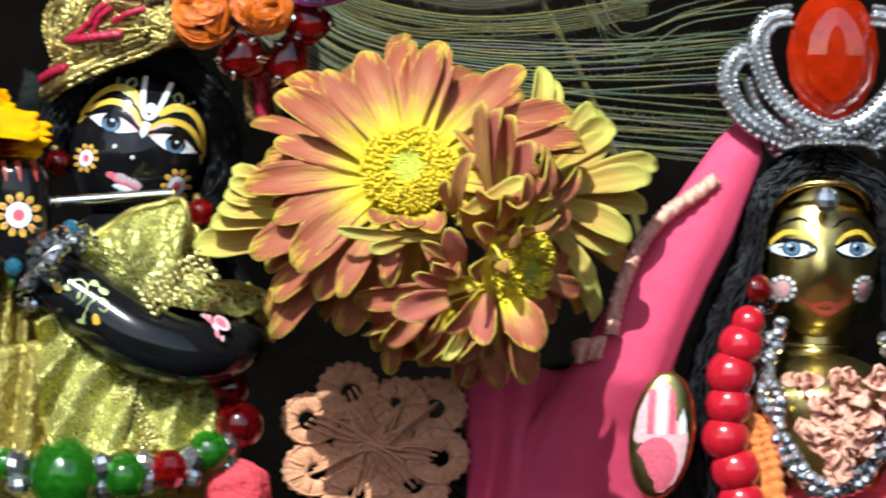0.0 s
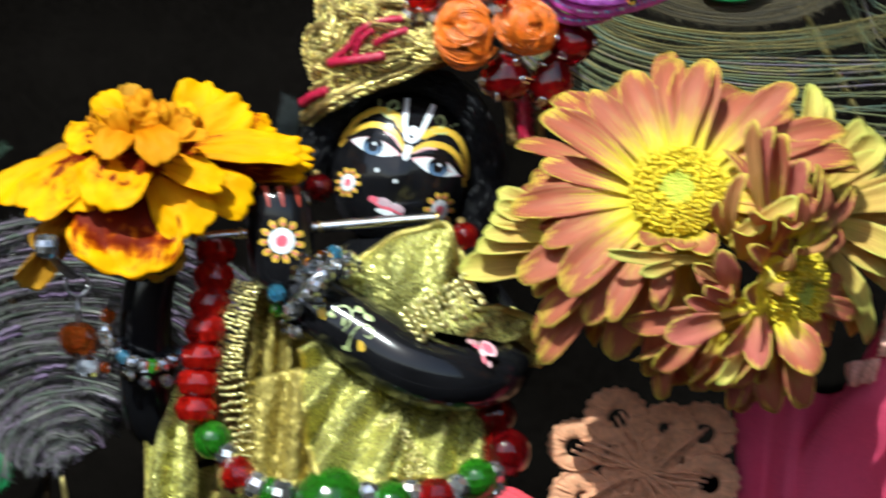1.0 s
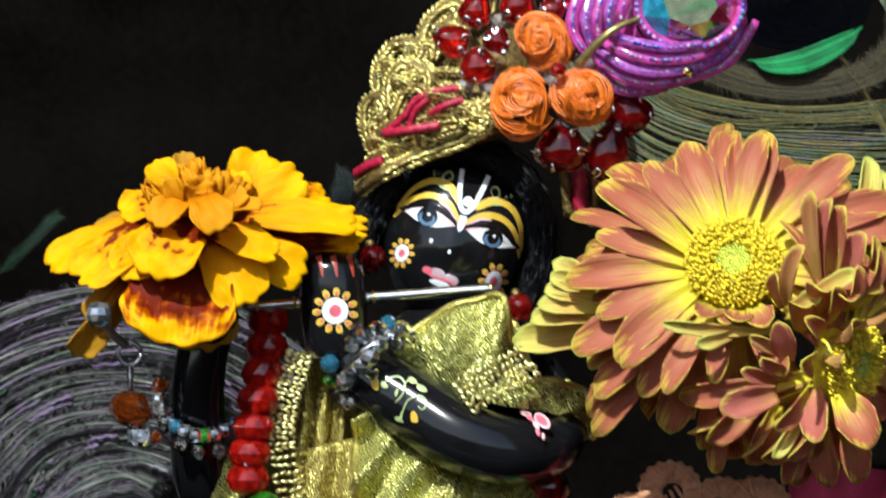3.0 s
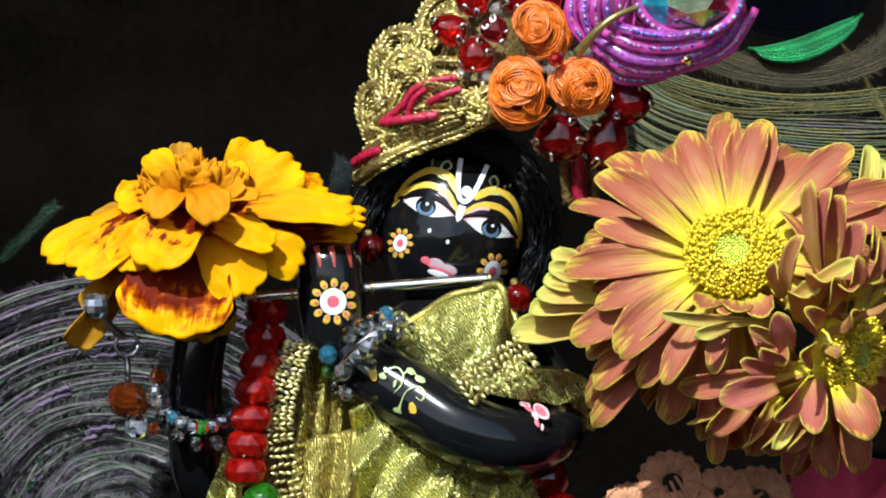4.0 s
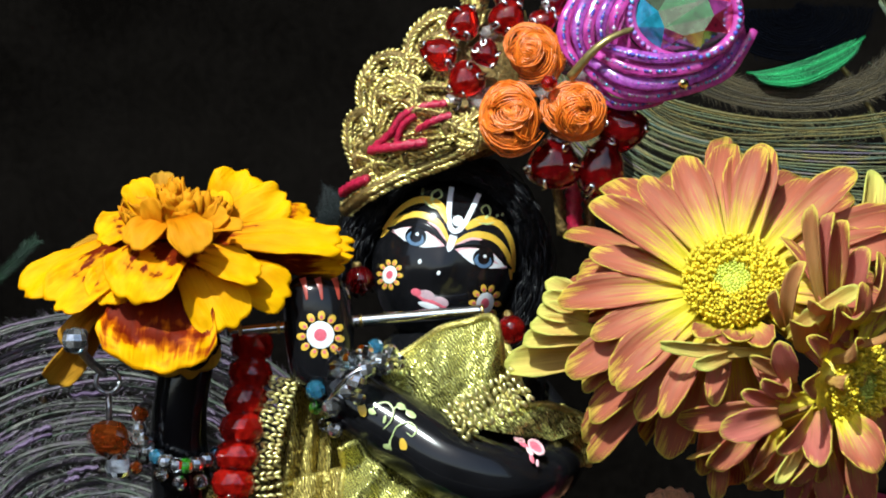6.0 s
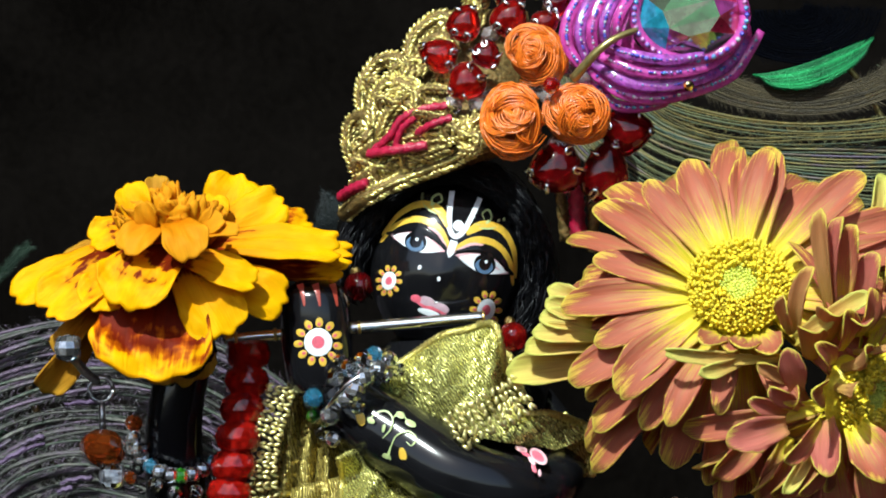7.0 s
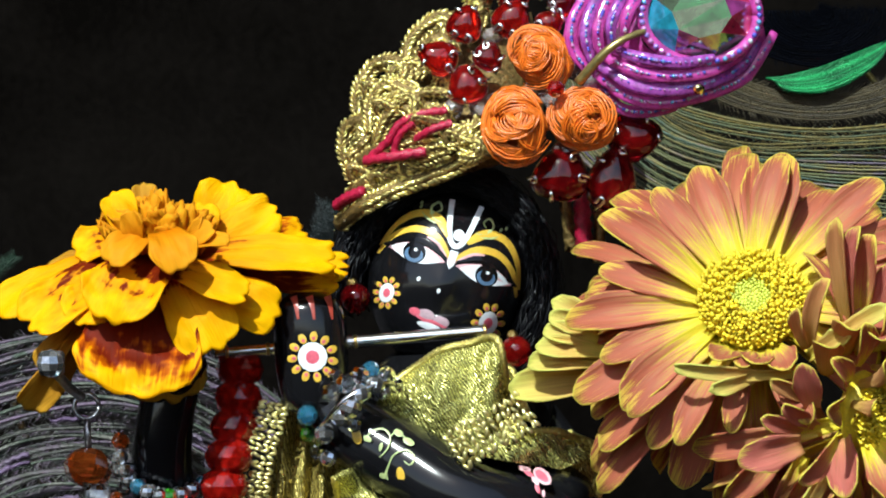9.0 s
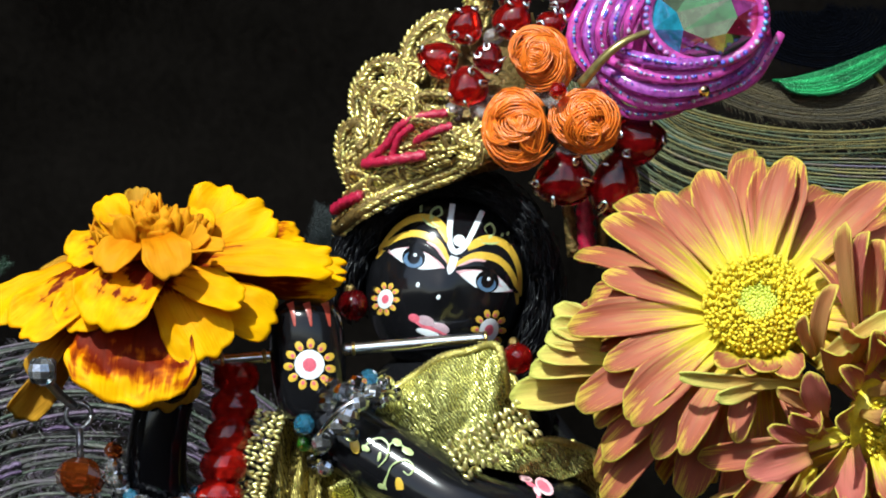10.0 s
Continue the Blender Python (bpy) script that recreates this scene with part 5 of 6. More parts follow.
def stone(x, y, d, r, m, parent, on=G):
    bm = bmesh.new()
    rr = r * 0.085 * MM
    at = on(x, y, d)
    bmesh.ops.create_cube(bm, size=2, matrix=Matrix.Translation(at + Vector((0, 0.5 * rr, 0))) @ Matrix.Diagonal((rr * 0.82, rr * 0.6, rr * 0.82, 1)))
    bmesh.ops.bevel(bm, geom=list(bm.edges), offset=rr * 0.2, segments=1, affect="EDGES")
    box = part("setting", bm, tarnish, parent, "", False)
    bm = bmesh.new()
    jewel(bm, at - Vector((0, 0.1 * rr, 0)), rr * 0.95, rr * 0.75, rr * 0.95)
    part("stone", bm, m, box, "", False)


for k in range(9):
    f = k / 8
    x, y = 236 + 142 * f, 782 + 66 * math.sin(math.pi * (0.12 + 0.62 * f)) - 6
    d = -6 - 6.5 * math.sin(math.pi * f)
    stone(x, y, d, 15, (crystal_back, crystal_back, blue_glass, crystal_back, crystal, green_glass)[k % 6], armlet)
    if k % 2 == 0:
        bead(x + 8, y + 32, d, 14, crystal, armlet)
for x, y, r, m in ((240, 752, 16, orange_glass), (240, 778, 14, crystal_back), (250, 800, 15, crystal_back)):
    bead(x, y, -9, r, m, armlet)

pendant = thing("pendant", G(187, 740, -8), "hanging pendant with a crystal, a ring and an amber bead", "pendant")
stone(137, 616, -20, 25, crystal_back, pendant)
bm = bmesh.new()
tube(bm, spline([G(143, 632, -18), G(160, 660, -13), G(176, 676, -10)], 8), 0.7 * MM, 8)
part("chain", bm, tarnish, pendant)
bm = bmesh.new()
ring = [G(184 + 21 * math.cos(2 * math.pi * k / 24), 692 + 21 * math.sin(2 * math.pi * k / 24), -10) for k in range(25)]
tube(bm, ring, 0.35 * MM, 8)
tube(bm, [G(185, 712, -10), G(186, 740, -10), G(187, 762, -10)], 0.5 * MM, 8)
part("ring", bm, tarnish, pendant)
bead(187, 795, -10, 42, orange_glass, pendant, squash=0.82)
stone(203, 843, -11, 25, crystal, pendant)
bead(236, 846, -11, 12, orange_glass, pendant)

# ---- peacock feather brooch ----
magenta = mat("magenta moulded plastic", (0.74, 0.09, 0.46), 0.1, vary=0.4, size=2.0, fine=0.4, bump=0.1, coat=0.6, clear=0.45)
violet = mat("violet iridescent plastic", (0.52, 0.11, 0.54), 0.1, vary=0.5, size=1.2, bump=0.1, coat=0.6, clear=0.45)
stem_gold = mat("olive gilt stem", (0.35, 0.28, 0.10), 0.3, metal=0.7, vary=0.3, size=1)
ab_bead, ns, ln, b = nodes_of("iridescent bead")
geo, hues = ns.new("ShaderNodeNewGeometry"), ramp_of(ns, [(0.0, (0.16, 0.14, 0.75)), (0.3, (0.45, 0.30, 0.85)), (0.5, (0.80, 0.35, 0.75)), (0.7, (0.20, 0.45, 0.85)), (0.88, (0.75, 0.80, 0.92))], "CONSTANT")
ln.new(geo.outputs["Random Per Island"], hues.inputs[0])
ln.new(hues.outputs[0], b.inputs["Base Color"])
b.inputs["Roughness"].default_value, b.inputs["Metallic"].default_value, b.inputs["Coat Weight"].default_value = 0.12, 0.5, 0.6
brooch = thing("brooch", G(1020, 150, -8), "magenta plastic feather brooch set with an iridescent jewel", "brooch")
bm = bmesh.new()
tube(bm, spline([G(1012, 148, -12), G(1050, 104, -14), G(1084, 78, -14), G(1122, 62, -13)], 16), lambda s: (0.75 - 0.35 * s) * MM, 8)
part("stem", bm, stem_gold, brooch)
def frond(pts, r, m):
    """One moulded rib of the brooch with its row of tiny beads."""
    line = spline([G(*p) for p in pts], 30)
    bm = bmesh.new()
    tube(bm, line, lambda s: 0.78 * r * 0.085 * MM * (0.45 + 0.55 * math.sin(math.pi * (0.08 + 0.88 * s)) ** 0.6), 10, 0.42)
    rib = part("frond", bm, (magenta, violet)[m], brooch)
    bm = bmesh.new()
    for i in range(2, 29):
        for h in (0.0, 0.5):
            c = line[i].lerp(line[i + 1], h + rnd(-0.1, 0.1)) - Vector((0, r * 0.085 * MM * 0.42, 0))
            if rnd(0, 1) < 0.6:
                ball(bm, c, rnd(0.12, 0.32) * MM, None, None, None, 7, 5)
    part("beading", bm, ab_bead, rib, kind="stuff")


frond(((1040, 128, -9), (1090, 168, -10), (1150, 182, -10), (1220, 168, -9), (1290, 140, -8), (1322, 100, -8), (1346, 60, -7)), 15, 0)
frond(((1046, 116, -10), (1100, 150, -12), (1160, 160, -12), (1230, 148, -11), (1290, 118, -9), (1318, 76, -8)), 15, 1)
frond(((1056, 104, -11), (1110, 130, -13), (1170, 138, -13), (1240, 126, -12), (1292, 92, -10), (1310, 50, -9)), 14, 0)
frond(((1070, 92, -12), (1120, 108, -14), (1180, 116, -14), (1240, 106, -13)), 13, 1)
frond(((1026, 124, -10), (1004, 90, -10), (1002, 50, -10), (1020, 10, -9), (1044, -30, -8)), 15, 0)
frond(((1036, 114, -11), (1024, 70, -12), (1034, 26, -11), (1060, -20, -10), (1080, -60, -8)), 14, 1)
frond(((1050, 100, -12), (1044, 60, -13), (1060, 14, -12), (1090, -30, -11), (1110, -66, -9)), 14, 0)
frond(((1068, 86, -13), (1066, 50, -14), (1084, 6, -13), (1112, -40, -11)), 13, 1)
frond(((1088, 74, -13), (1092, 40, -14), (1110, 4, -13), (1140, -44, -11), (1200, -70, -9)), 13, 0)
frond(((1040, 132, -8), (1080, 186, -8), (1130, 196, -8), (1180, 186, -8)), 13, 0)
frond(((1300, 20, -8), (1304, -20, -8), (1290, -60, -8), (1250, -80, -8)), 14, 0)
bm = bmesh.new()
shell(bm, 12, 24, lambda s, t: G(1160 + (40 + 130 * s) * math.cos(2 * math.pi * t), 66 + (30 + 80 * s) * math.sin(2 * math.pi * t), -7 + 2 * s), 0.0008)
part("backing", bm, magenta, brooch)


def facet_mat(name, colour):
    m = mat(name, colour, 0.08, metal=0.3, vary=0.5, size=2.5, fine=0.8, bump=0.0, coat=0.9, clear=0.3)
    return m


FACETS = [facet_mat("jewel green", (0.03, 0.16, 0.06)), facet_mat("jewel cyan", (0.03, 0.42, 0.60)), facet_mat("jewel red", (0.52, 0.03, 0.08)), facet_mat("jewel rose", (0.42, 0.06, 0.30)), facet_mat("jewel grey green", (0.10, 0.14, 0.09))]
bm = bmesh.new()
c0 = G(1216, 36, -12)
rim, top = [], []
for k in range(8):
    a = 2 * math.pi * k / 8 + 0.3
    rim.append(c0 + Vector((math.cos(a) * 93, 0, math.sin(a) * 74)) * 0.085 * MM)
    top.append(c0 + Vector((math.cos(a + 0.39) * 50, -40, math.sin(a + 0.39) * 40)) * 0.085 * MM)
tri = []
for k in range(8):
    n1 = (k + 1) % 8
    tri += [(rim[k], rim[n1], top[k]), (top[k], rim[n1], top[n1])]
tri += [(top[0], top[1], top[2], top[3]), (top[0], top[3], top[4]), (top[4], top[5], top[6], top[7]), (top[0], top[4], top[7])]
shade = (2, 3, 0, 2, 0, 4, 1, 1, 1, 3, 4, 0, 0, 2, 2, 3, 0, 4, 4, 0)
for f, mi in zip(tri, shade):
    bm.faces.new([bm.verts.new(p) for p in f]).material_index = mi
part("jewel", bm, FACETS, brooch, "large iridescent cut jewel", False)
bm = bmesh.new()
tube(bm, [c0 + Vector((math.cos(2 * math.pi * k / 40) * 97, 0, math.sin(2 * math.pi * k / 40) * 78)) * 0.085 * MM for k in range(41)], 0.9 * MM, 8)
rimring = part("bezel", bm, magenta, brooch)
bm = bmesh.new()
for k in range(44):
    a = 2 * math.pi * k / 44
    ball(bm, c0 + Vector((math.cos(a) * 99, -10, math.sin(a) * 80)) * 0.085 * MM, 0.42 * MM, None, None, None, 7, 5)
part("beading", bm, ab_bead, rimring, kind="stuff")
bead(1212, 160, -14, 10, seed_gold, brooch, name="sparkle_stone")

# ---- peacock feathers ----
Gf = grid(0.0894)


def barb_mat(name, stops, metal=0.3, rough=0.5):
    m, ns, ln, b = nodes_of(name)
    geo, tc, noi = ns.new("ShaderNodeNewGeometry"), ns.new("ShaderNodeTexCoord"), ns.new("ShaderNodeTexNoise")
    noi.inputs["Scale"].default_value = 160
    ln.new(tc.outputs["Object"], noi.inputs["Vector"])
    add = ns.new("ShaderNodeMath")
    add.operation = "MULTIPLY_ADD"
    add.inputs[1].default_value = 0.45
    ln.new(geo.outputs["Random Per Island"], add.inputs[0])
    half = ns.new("ShaderNodeMath")
    half.operation = "MULTIPLY"
    half.inputs[1].default_value = 0.75
    ln.new(noi.outputs["Fac"], half.inputs[0])
    ln.new(half.outputs[0], add.inputs[2])
    r = ramp_of(ns, stops)
    ln.new(add.outputs[0], r.inputs[0])
    ln.new(r.outputs[0], b.inputs["Base Color"])
    fine, bp = ns.new("ShaderNodeTexNoise"), ns.new("ShaderNodeBump")
    fine.inputs["Scale"].default_value = 3000
    bp.inputs["Strength"].default_value, bp.inputs["Distance"].default_value = 0.8, 0.0003
    ln.new(tc.outputs["Object"], fine.inputs["Vector"])
    ln.new(fine.outputs["Fac"], bp.inputs["Height"])
    ln.new(bp.outputs[0], b.inputs["Normal"])
    b.inputs["Metallic"].default_value, b.inputs["Roughness"].default_value = metal, rough
    return m


barb_grey = barb_mat("grey violet barbs", [(0.25, (0.012, 0.014, 0.012)), (0.45, (0.08, 0.08, 0.07)), (0.6, (0.15, 0.10, 0.16)), (0.72, (0.05, 0.07, 0.05)), (0.9, (0.20, 0.19, 0.17))])
barb_olive = barb_mat("olive gold barbs", [(0.25, (0.02, 0.03, 0.02)), (0.45, (0.14, 0.15, 0.06)), (0.6, (0.08, 0.13, 0.10)), (0.75, (0.26, 0.22, 0.07)), (0.9, (0.16, 0.13, 0.18))])
barb_gold = barb_mat("bronze gold barbs", [(0.25, (0.03, 0.035, 0.015)), (0.5, (0.22, 0.17, 0.05)), (0.7, (0.07, 0.10, 0.06)), (0.9, (0.24, 0.22, 0.06))])
barb_green = barb_mat("bright green barbs", [(0.25, (0.0, 0.03, 0.010)), (0.6, (0.002, 0.20, 0.055)), (0.9, (0.01, 0.36, 0.10))], 0.45, 0.35)
# green dimmed in the colour itself, standing in for deep shade
barb_shaded = barb_mat("shade-darkened green barbs", [(0.25, (0.001, 0.010, 0.003)), (0.9, (0.003, 0.028, 0.009))])
barb_lime = barb_mat("yellow green barbs", [(0.25, (0.10, 0.40, 0.03)), (0.6, (0.22, 0.62, 0.06)), (0.9, (0.40, 0.72, 0.14))], 0.3, 0.35)
barb_brown = barb_mat("dark brown barbs", [(0.25, (0.008, 0.006, 0.004)), (0.9, (0.04, 0.025, 0.012))], 0.2, 0.5)
barb_blue = barb_mat("midnight blue barbs", [(0.25, (0.0008, 0.001, 0.0015)), (0.9, (0.0015, 0.002, 0.004))], 0.0, 0.7)
for m in (barb_brown, barb_blue):
    m.node_tree.nodes["Principled BSDF"].inputs["Specular IOR Level"].default_value = 0.02


def comb(name, lines, material, parent, r=2.2, flat=0.5, n=16, hair=0.0, side=0):
    """Many barbs side by side: one tapering strand along each line, with short barbules where hair is given."""
    bm = bmesh.new()
    for pts in lines:
        line = spline(pts, n)
        wide = r * rnd(0.5, 1.25)
        tube(bm, line, lambda s: wide * 0.0894 * MM * (1 - 0.6 * s * s), 4, flat)
        if hair:
            for i in range(1, n):
                for h in (0.05, 0.2, 0.35, 0.5, 0.65, 0.8, 0.95):
                    p = line[i].lerp(line[min(i + 1, n)], h)
                    way = (line[min(i + 1, n)] - line[i - 1]).normalized()
                    out = Vector((-way.z, rnd(-0.3, 0.1), way.x)) * rnd(0.5, 1.1) * random.choice((-1, 1)) + way * 0.8
                    q = p + out * (hair * 0.0894 * MM)
                    w = way * (0.8 * 0.0894 * MM)
                    bm.faces.new([bm.verts.new(v) for v in (p - w, p + w, q)])
    return part(name, bm, material, parent, kind="stuff")


def arc(cx, cy, rx, ry, a0, a1, d, wob=0.0, n=8):
    ph = rnd(0, 6)
    return [Gf(cx + (rx + wob * math.sin(3 * k + ph)) * math.cos(radians(a0 + (a1 - a0) * k / n)), cy - (ry + wob * math.sin(2 * k + ph)) * math.sin(radians(a0 + (a1 - a0) * k / n)), d) for k in range(n + 1)]


feather = thing("peacock_feather", Gf(160, 1300, 30), "peacock feather with grey violet barbs arching round its eye", "feather", "peacock feathers")
comb("barb_fan", [arc(170 + rnd(-14, 14), 1040 + rnd(-8, 8), 1.12 * q, q + rnd(-6, 6), rnd(26, 52), rnd(176, 196), 26 + rnd(-2.5, 3), 5) for q in np.arange(24, 470, 7.0)], barb_grey, feather, 4.6, 0.4, 40, 17)
comb("glint_fan", [arc(170, 1040, 1.12 * q, q, a, a + rnd(6, 18), 24.5, 2) for q, a in ((rnd(140, 440), rnd(40, 175)) for k in range(26))], barb_mat("violet glints", [(0.25, (0.06, 0.03, 0.08)), (0.6, (0.15, 0.10, 0.18)), (0.9, (0.22, 0.20, 0.22))]), feather, 4.5, 0.45, 10, 6)
comb("green_fan", [arc(170, 1040, 1.12 * q, q, a, a + rnd(4, 9), 24.3, 2) for q, a in ((rnd(140, 400), rnd(110, 180)) for k in range(16))], barb_shaded, feather, 6, 0.45, 8, 6)
comb("pupil", [arc(30, 1050, 0.6 * q, 0.9 * q, 0, 374, 24, 1, 12) for q in np.arange(4, 40, 4)], barb_green, feather, 3, 0.6, 24, 12)
bm = bmesh.new()
tube(bm, spline([Gf(150, 1060, 27), Gf(190, 1300, 29), Gf(260, 1700, 30), Gf(300, 1860, 30)], 16), lambda s: (0.5 + 0.5 * s) * MM, 8)
part("shaft", bm, stem_gold, feather)

feather = thing("peacock_feather", Gf(1440, 300, 30), "peacock feather with a green eye and olive gold barbs", "feather", "peacock feathers")
low = []
for dlt in np.arange(0, 200, 6.0):
    j = rnd(-9, 9)
    low.append([Gf(1085 - 0.7 * dlt, 120, 28), Gf(1120 - 0.6 * dlt, 170 + 0.4 * dlt, 27), Gf(1190 - 0.3 * dlt, 222 + 0.7 * dlt + j, 26), Gf(1310, 252 + 0.85 * dlt + j, 26), Gf(1500, 262 + dlt, 26), Gf(1700, 256 + 1.15 * dlt + 2 * j, 27), Gf(1960, 226 + 1.45 * dlt + 5 * j, 28)])
comb("barb_fan", low, barb_olive, feather, 2.6, 0.6, 30, 8)
comb("eye_ring", [[Gf(1120 - (q - 200) * 0.3, 130, 28), Gf(1180, q - 30, 26), Gf(1300, q + 6 + rnd(-5, 5), 25), Gf(1440, q + 12 + rnd(-5, 5), 25), Gf(1600, q, 25), Gf(1760, q - 34, 27)] for q in np.arange(206, 250, 5.0)], barb_gold, feather, 2.4, 0.6, 26, 10)
comb("brown_ring", [arc(1420, 60, q * 1.75, q, 175, 365, 25, 1, 12) for q in np.arange(104, 148, 3.0)], barb_mat("olive brown barbs", [(0.25, (0.02, 0.016, 0.008)), (0.9, (0.09, 0.068, 0.028))], 0.1, 0.6), feather, 2.6, 0.4, 30, 16)
comb("eye", [[Gf(1334 + 0.3 * q, 136, 24), Gf(1370, 132 + 0.55 * q, 23.5), Gf(1430, 116 + 0.95 * q, 23.2), Gf(1490, 92 + 0.95 * q, 23.5), Gf(1530, 76 + 0.6 * q, 24), Gf(1548 - 0.2 * q, 70 + 0.2 * q, 24)] for q in np.arange(0, 48, 2.4)], barb_green, feather, 2.6, 0.6, 22, 3)
comb("pupil", [arc(1420, 20, q * 1.5, q, 180, 360, 24, 1, 12) for q in np.arange(6, 96, 4.0)], barb_blue, feather, 2.6, 0.4, 26, 16)
comb("outer_fan", [[Gf(1560 + rnd(0, 60), 40 + rnd(-120, 190), 30), Gf(1700, y + rnd(-10, 10), 30), Gf(1850, y * 0.9 + rnd(-20, 20), 30), Gf(2000, y * 0.8 + rnd(-30, 30), 31)] for y in np.arange(160, 300, 16)], barb_olive, feather, 2.0, 0.6, 16, 5)
bm = bmesh.new()
tube(bm, spline([Gf(1440, 60, 27), Gf(1560, 190, 29), Gf(1750, 600, 31), Gf(1900, 1300, 31), Gf(1930, 1860, 31)], 20), lambda s: (0.4 + 0.6 * s) * MM, 8)
part("shaft", bm, stem_gold, feather)

feather = thing("peacock_feather", Gf(-100, 40, 30), "bright green edge of a peacock feather", "feather", "peacock feathers")
comb("barb_fan", [[Gf(-260 + k * 1.5, -60 - 2 * k, 28), Gf(-190 + 5 * k, 40 - 3.6 * k, 27 + rnd(-0.4, 0.4)), Gf(-170 + 6.6 * k, 62 - 3.8 * k + rnd(-5, 5), 27)] for k in np.arange(0, 32, 0.8)], barb_lime, feather, 3.4, 0.5, 12, 5)
comb("tip", [[Gf(-110 + 4 * k, 20, 26), Gf(-104 + 4 * k, 52 - 0.4 * k, 26), Gf(-100 + 4 * k, 64 - k, 26)] for k in range(7)], barb_green, feather, 3, 0.5, 8)
bm = bmesh.new()
tube(bm, spline([Gf(-220, -40, 29), Gf(-420, 600, 31), Gf(-260, 1860, 31)], 14), lambda s: (0.4 + 0.5 * s) * MM, 8)
part("shaft", bm, stem_gold, feather)
feather = thing("peacock_feather", Gf(-30, 560, 34), "small green peacock feather with shade put into its dark colour", "feather", "peacock feathers")
comb("barb_fan", [[Gf(-90 + 2 * k, 560 - 3 * k, 40), Gf(-40 + 2 * k, 510 - 2 * k, 39), Gf(10 + 2 * k, 450 - k, 40)] for k in range(12)], barb_shaded, feather, 1.2, 0.5, 10, 14)
bm = bmesh.new()
tube(bm, spline([Gf(10, 660, 44), Gf(30, 720, 44), Gf(100, 1000, 44), Gf(120, 1860, 44)], 10), 0.6 * MM, 8)
part("shaft", bm, barb_brown, feather)
feather = thing("peacock_feather", Gf(560, 420, 32), "teal peacock feather behind the wig", "feather", "peacock feathers")
# teal taken almost to black so the colour carries the shade
comb("barb_fan", [[Gf(540 + 3 * k, 470, 34), Gf(552 + 3 * k, 410 - 2 * k, 33), Gf(570 + 4 * k, 340 + 3 * k, 34)] for k in range(16)], barb_mat("shade-darkened teal barbs", [(0.25, (0.001, 0.003, 0.003)), (0.9, (0.003, 0.010, 0.010))]), feather, 0.8, 0.5, 10, 12)
bm = bmesh.new()
tube(bm, spline([Gf(560, 430, 34), Gf(600, 1100, 36), Gf(600, 1860, 36)], 10), 0.6 * MM, 8)
part("shaft", bm, stem_gold, feather)

# ---- the second statue, of brass, with her dress ----
def Gr(x, y, d=0.0):
    """A second drawing grid, in steps of 0.094 mm, turned a little, for the brass statue and what is round it."""
    return Vector((-24.34 + 0.0942 * x + 0.00168 * y, d, 21.0 + 0.00119 * x - 0.0937 * y)) * MM


KR = 0.094
brass = mat("aged polished brass", (0.50, 0.39, 0.14), 0.32, metal=1.0, vary=0.22, size=4, fine=0.6, bump=0.12)
pink_cloth = weave_mat("deep pink crepe", (0.82, 0.075, 0.17), (0.58, 0.045, 0.11), rough=0.75, metal=0.0, thread=0.35, bump=0.3, turn=0.35, glitter=0.05)
peach_thread = mat("peach lace thread", (0.68, 0.31, 0.16), 0.6, vary=0.25, size=1.0, fine=0.25, bump=0.8, sheen=0.2)
copper_trim = mat("copper sequin trim", (0.90, 0.38, 0.29), 0.35, metal=0.1, vary=0.4, size=0.7, fine=0.2, bump=0.8)
coral_shell = mat("pale coral petals", (0.90, 0.40, 0.29), 0.25, vary=0.3, size=0.8, fine=0.25, bump=0.6, island=0.2)
orange_braid = mat("orange chenille braid", (0.85, 0.20, 0.03), 0.6, vary=0.35, size=0.5, fine=0.15, bump=1.0, sheen=0.3)
red_pearl = mat("red pearl bead", (0.46, 0.010, 0.022), 0.2, vary=0.15, size=2, bump=0.03, coat=0.6)
orange_jewel = mat("orange red cut jewel", (0.62, 0.03, 0.004), 0.06, vary=0.25, size=4, bump=0.0, clear=0.55, coat=0.8)


def on_face(x, y, lift=0.0):
    u, v = (x - 1466) / 110, (y - 458) / 146
    w = 1 - 0.08 * max(v, 0) ** 2
    q = max(1 - (u / w) ** 2 - v * v, 0.0) ** 0.5
    nose = 1.7 * math.exp(-((x - 1455) / 14) ** 2 - ((y - 480) / 40) ** 2) * (1.0 if y < 500 else math.exp(-((y - 500) / 14) ** 2))
    cheek = 0.7 * (math.exp(-((x - 1405) / 32) ** 2 - ((y - 510) / 30) ** 2) + math.exp(-((x - 1525) / 32) ** 2 - ((y - 510) / 30) ** 2))
    chin = 0.9 * math.exp(-((x - 1464) / 26) ** 2 - ((y - 572) / 20) ** 2)
    return Gr(x, y, 8 - 10 * q - nose - cheek - chin - lift)


bm = bmesh.new()
rows = []
for i in range(33):
    th = math.pi * i / 32
    ring = []
    for j in range(44):
        a = 2 * math.pi * j / 44
        u, v, q = math.sin(th) * math.cos(a), -math.cos(th), math.sin(th) * math.sin(a)
        w = 1 - 0.08 * max(v, 0) ** 2
        p = on_face(1466 + 110 * u * w * 0.9995, 458 + 146 * v * 0.9995)
        if q < 0:
            p.y = 16 * MM - p.y
        ring.append(bm.verts.new(p))
    rows.append(ring)
for a, b in zip(rows, rows[1:]):
    for j in range(44):
        bm.faces.new((a[j], b[j], b[(j + 1) % 44], a[(j + 1) % 44]))
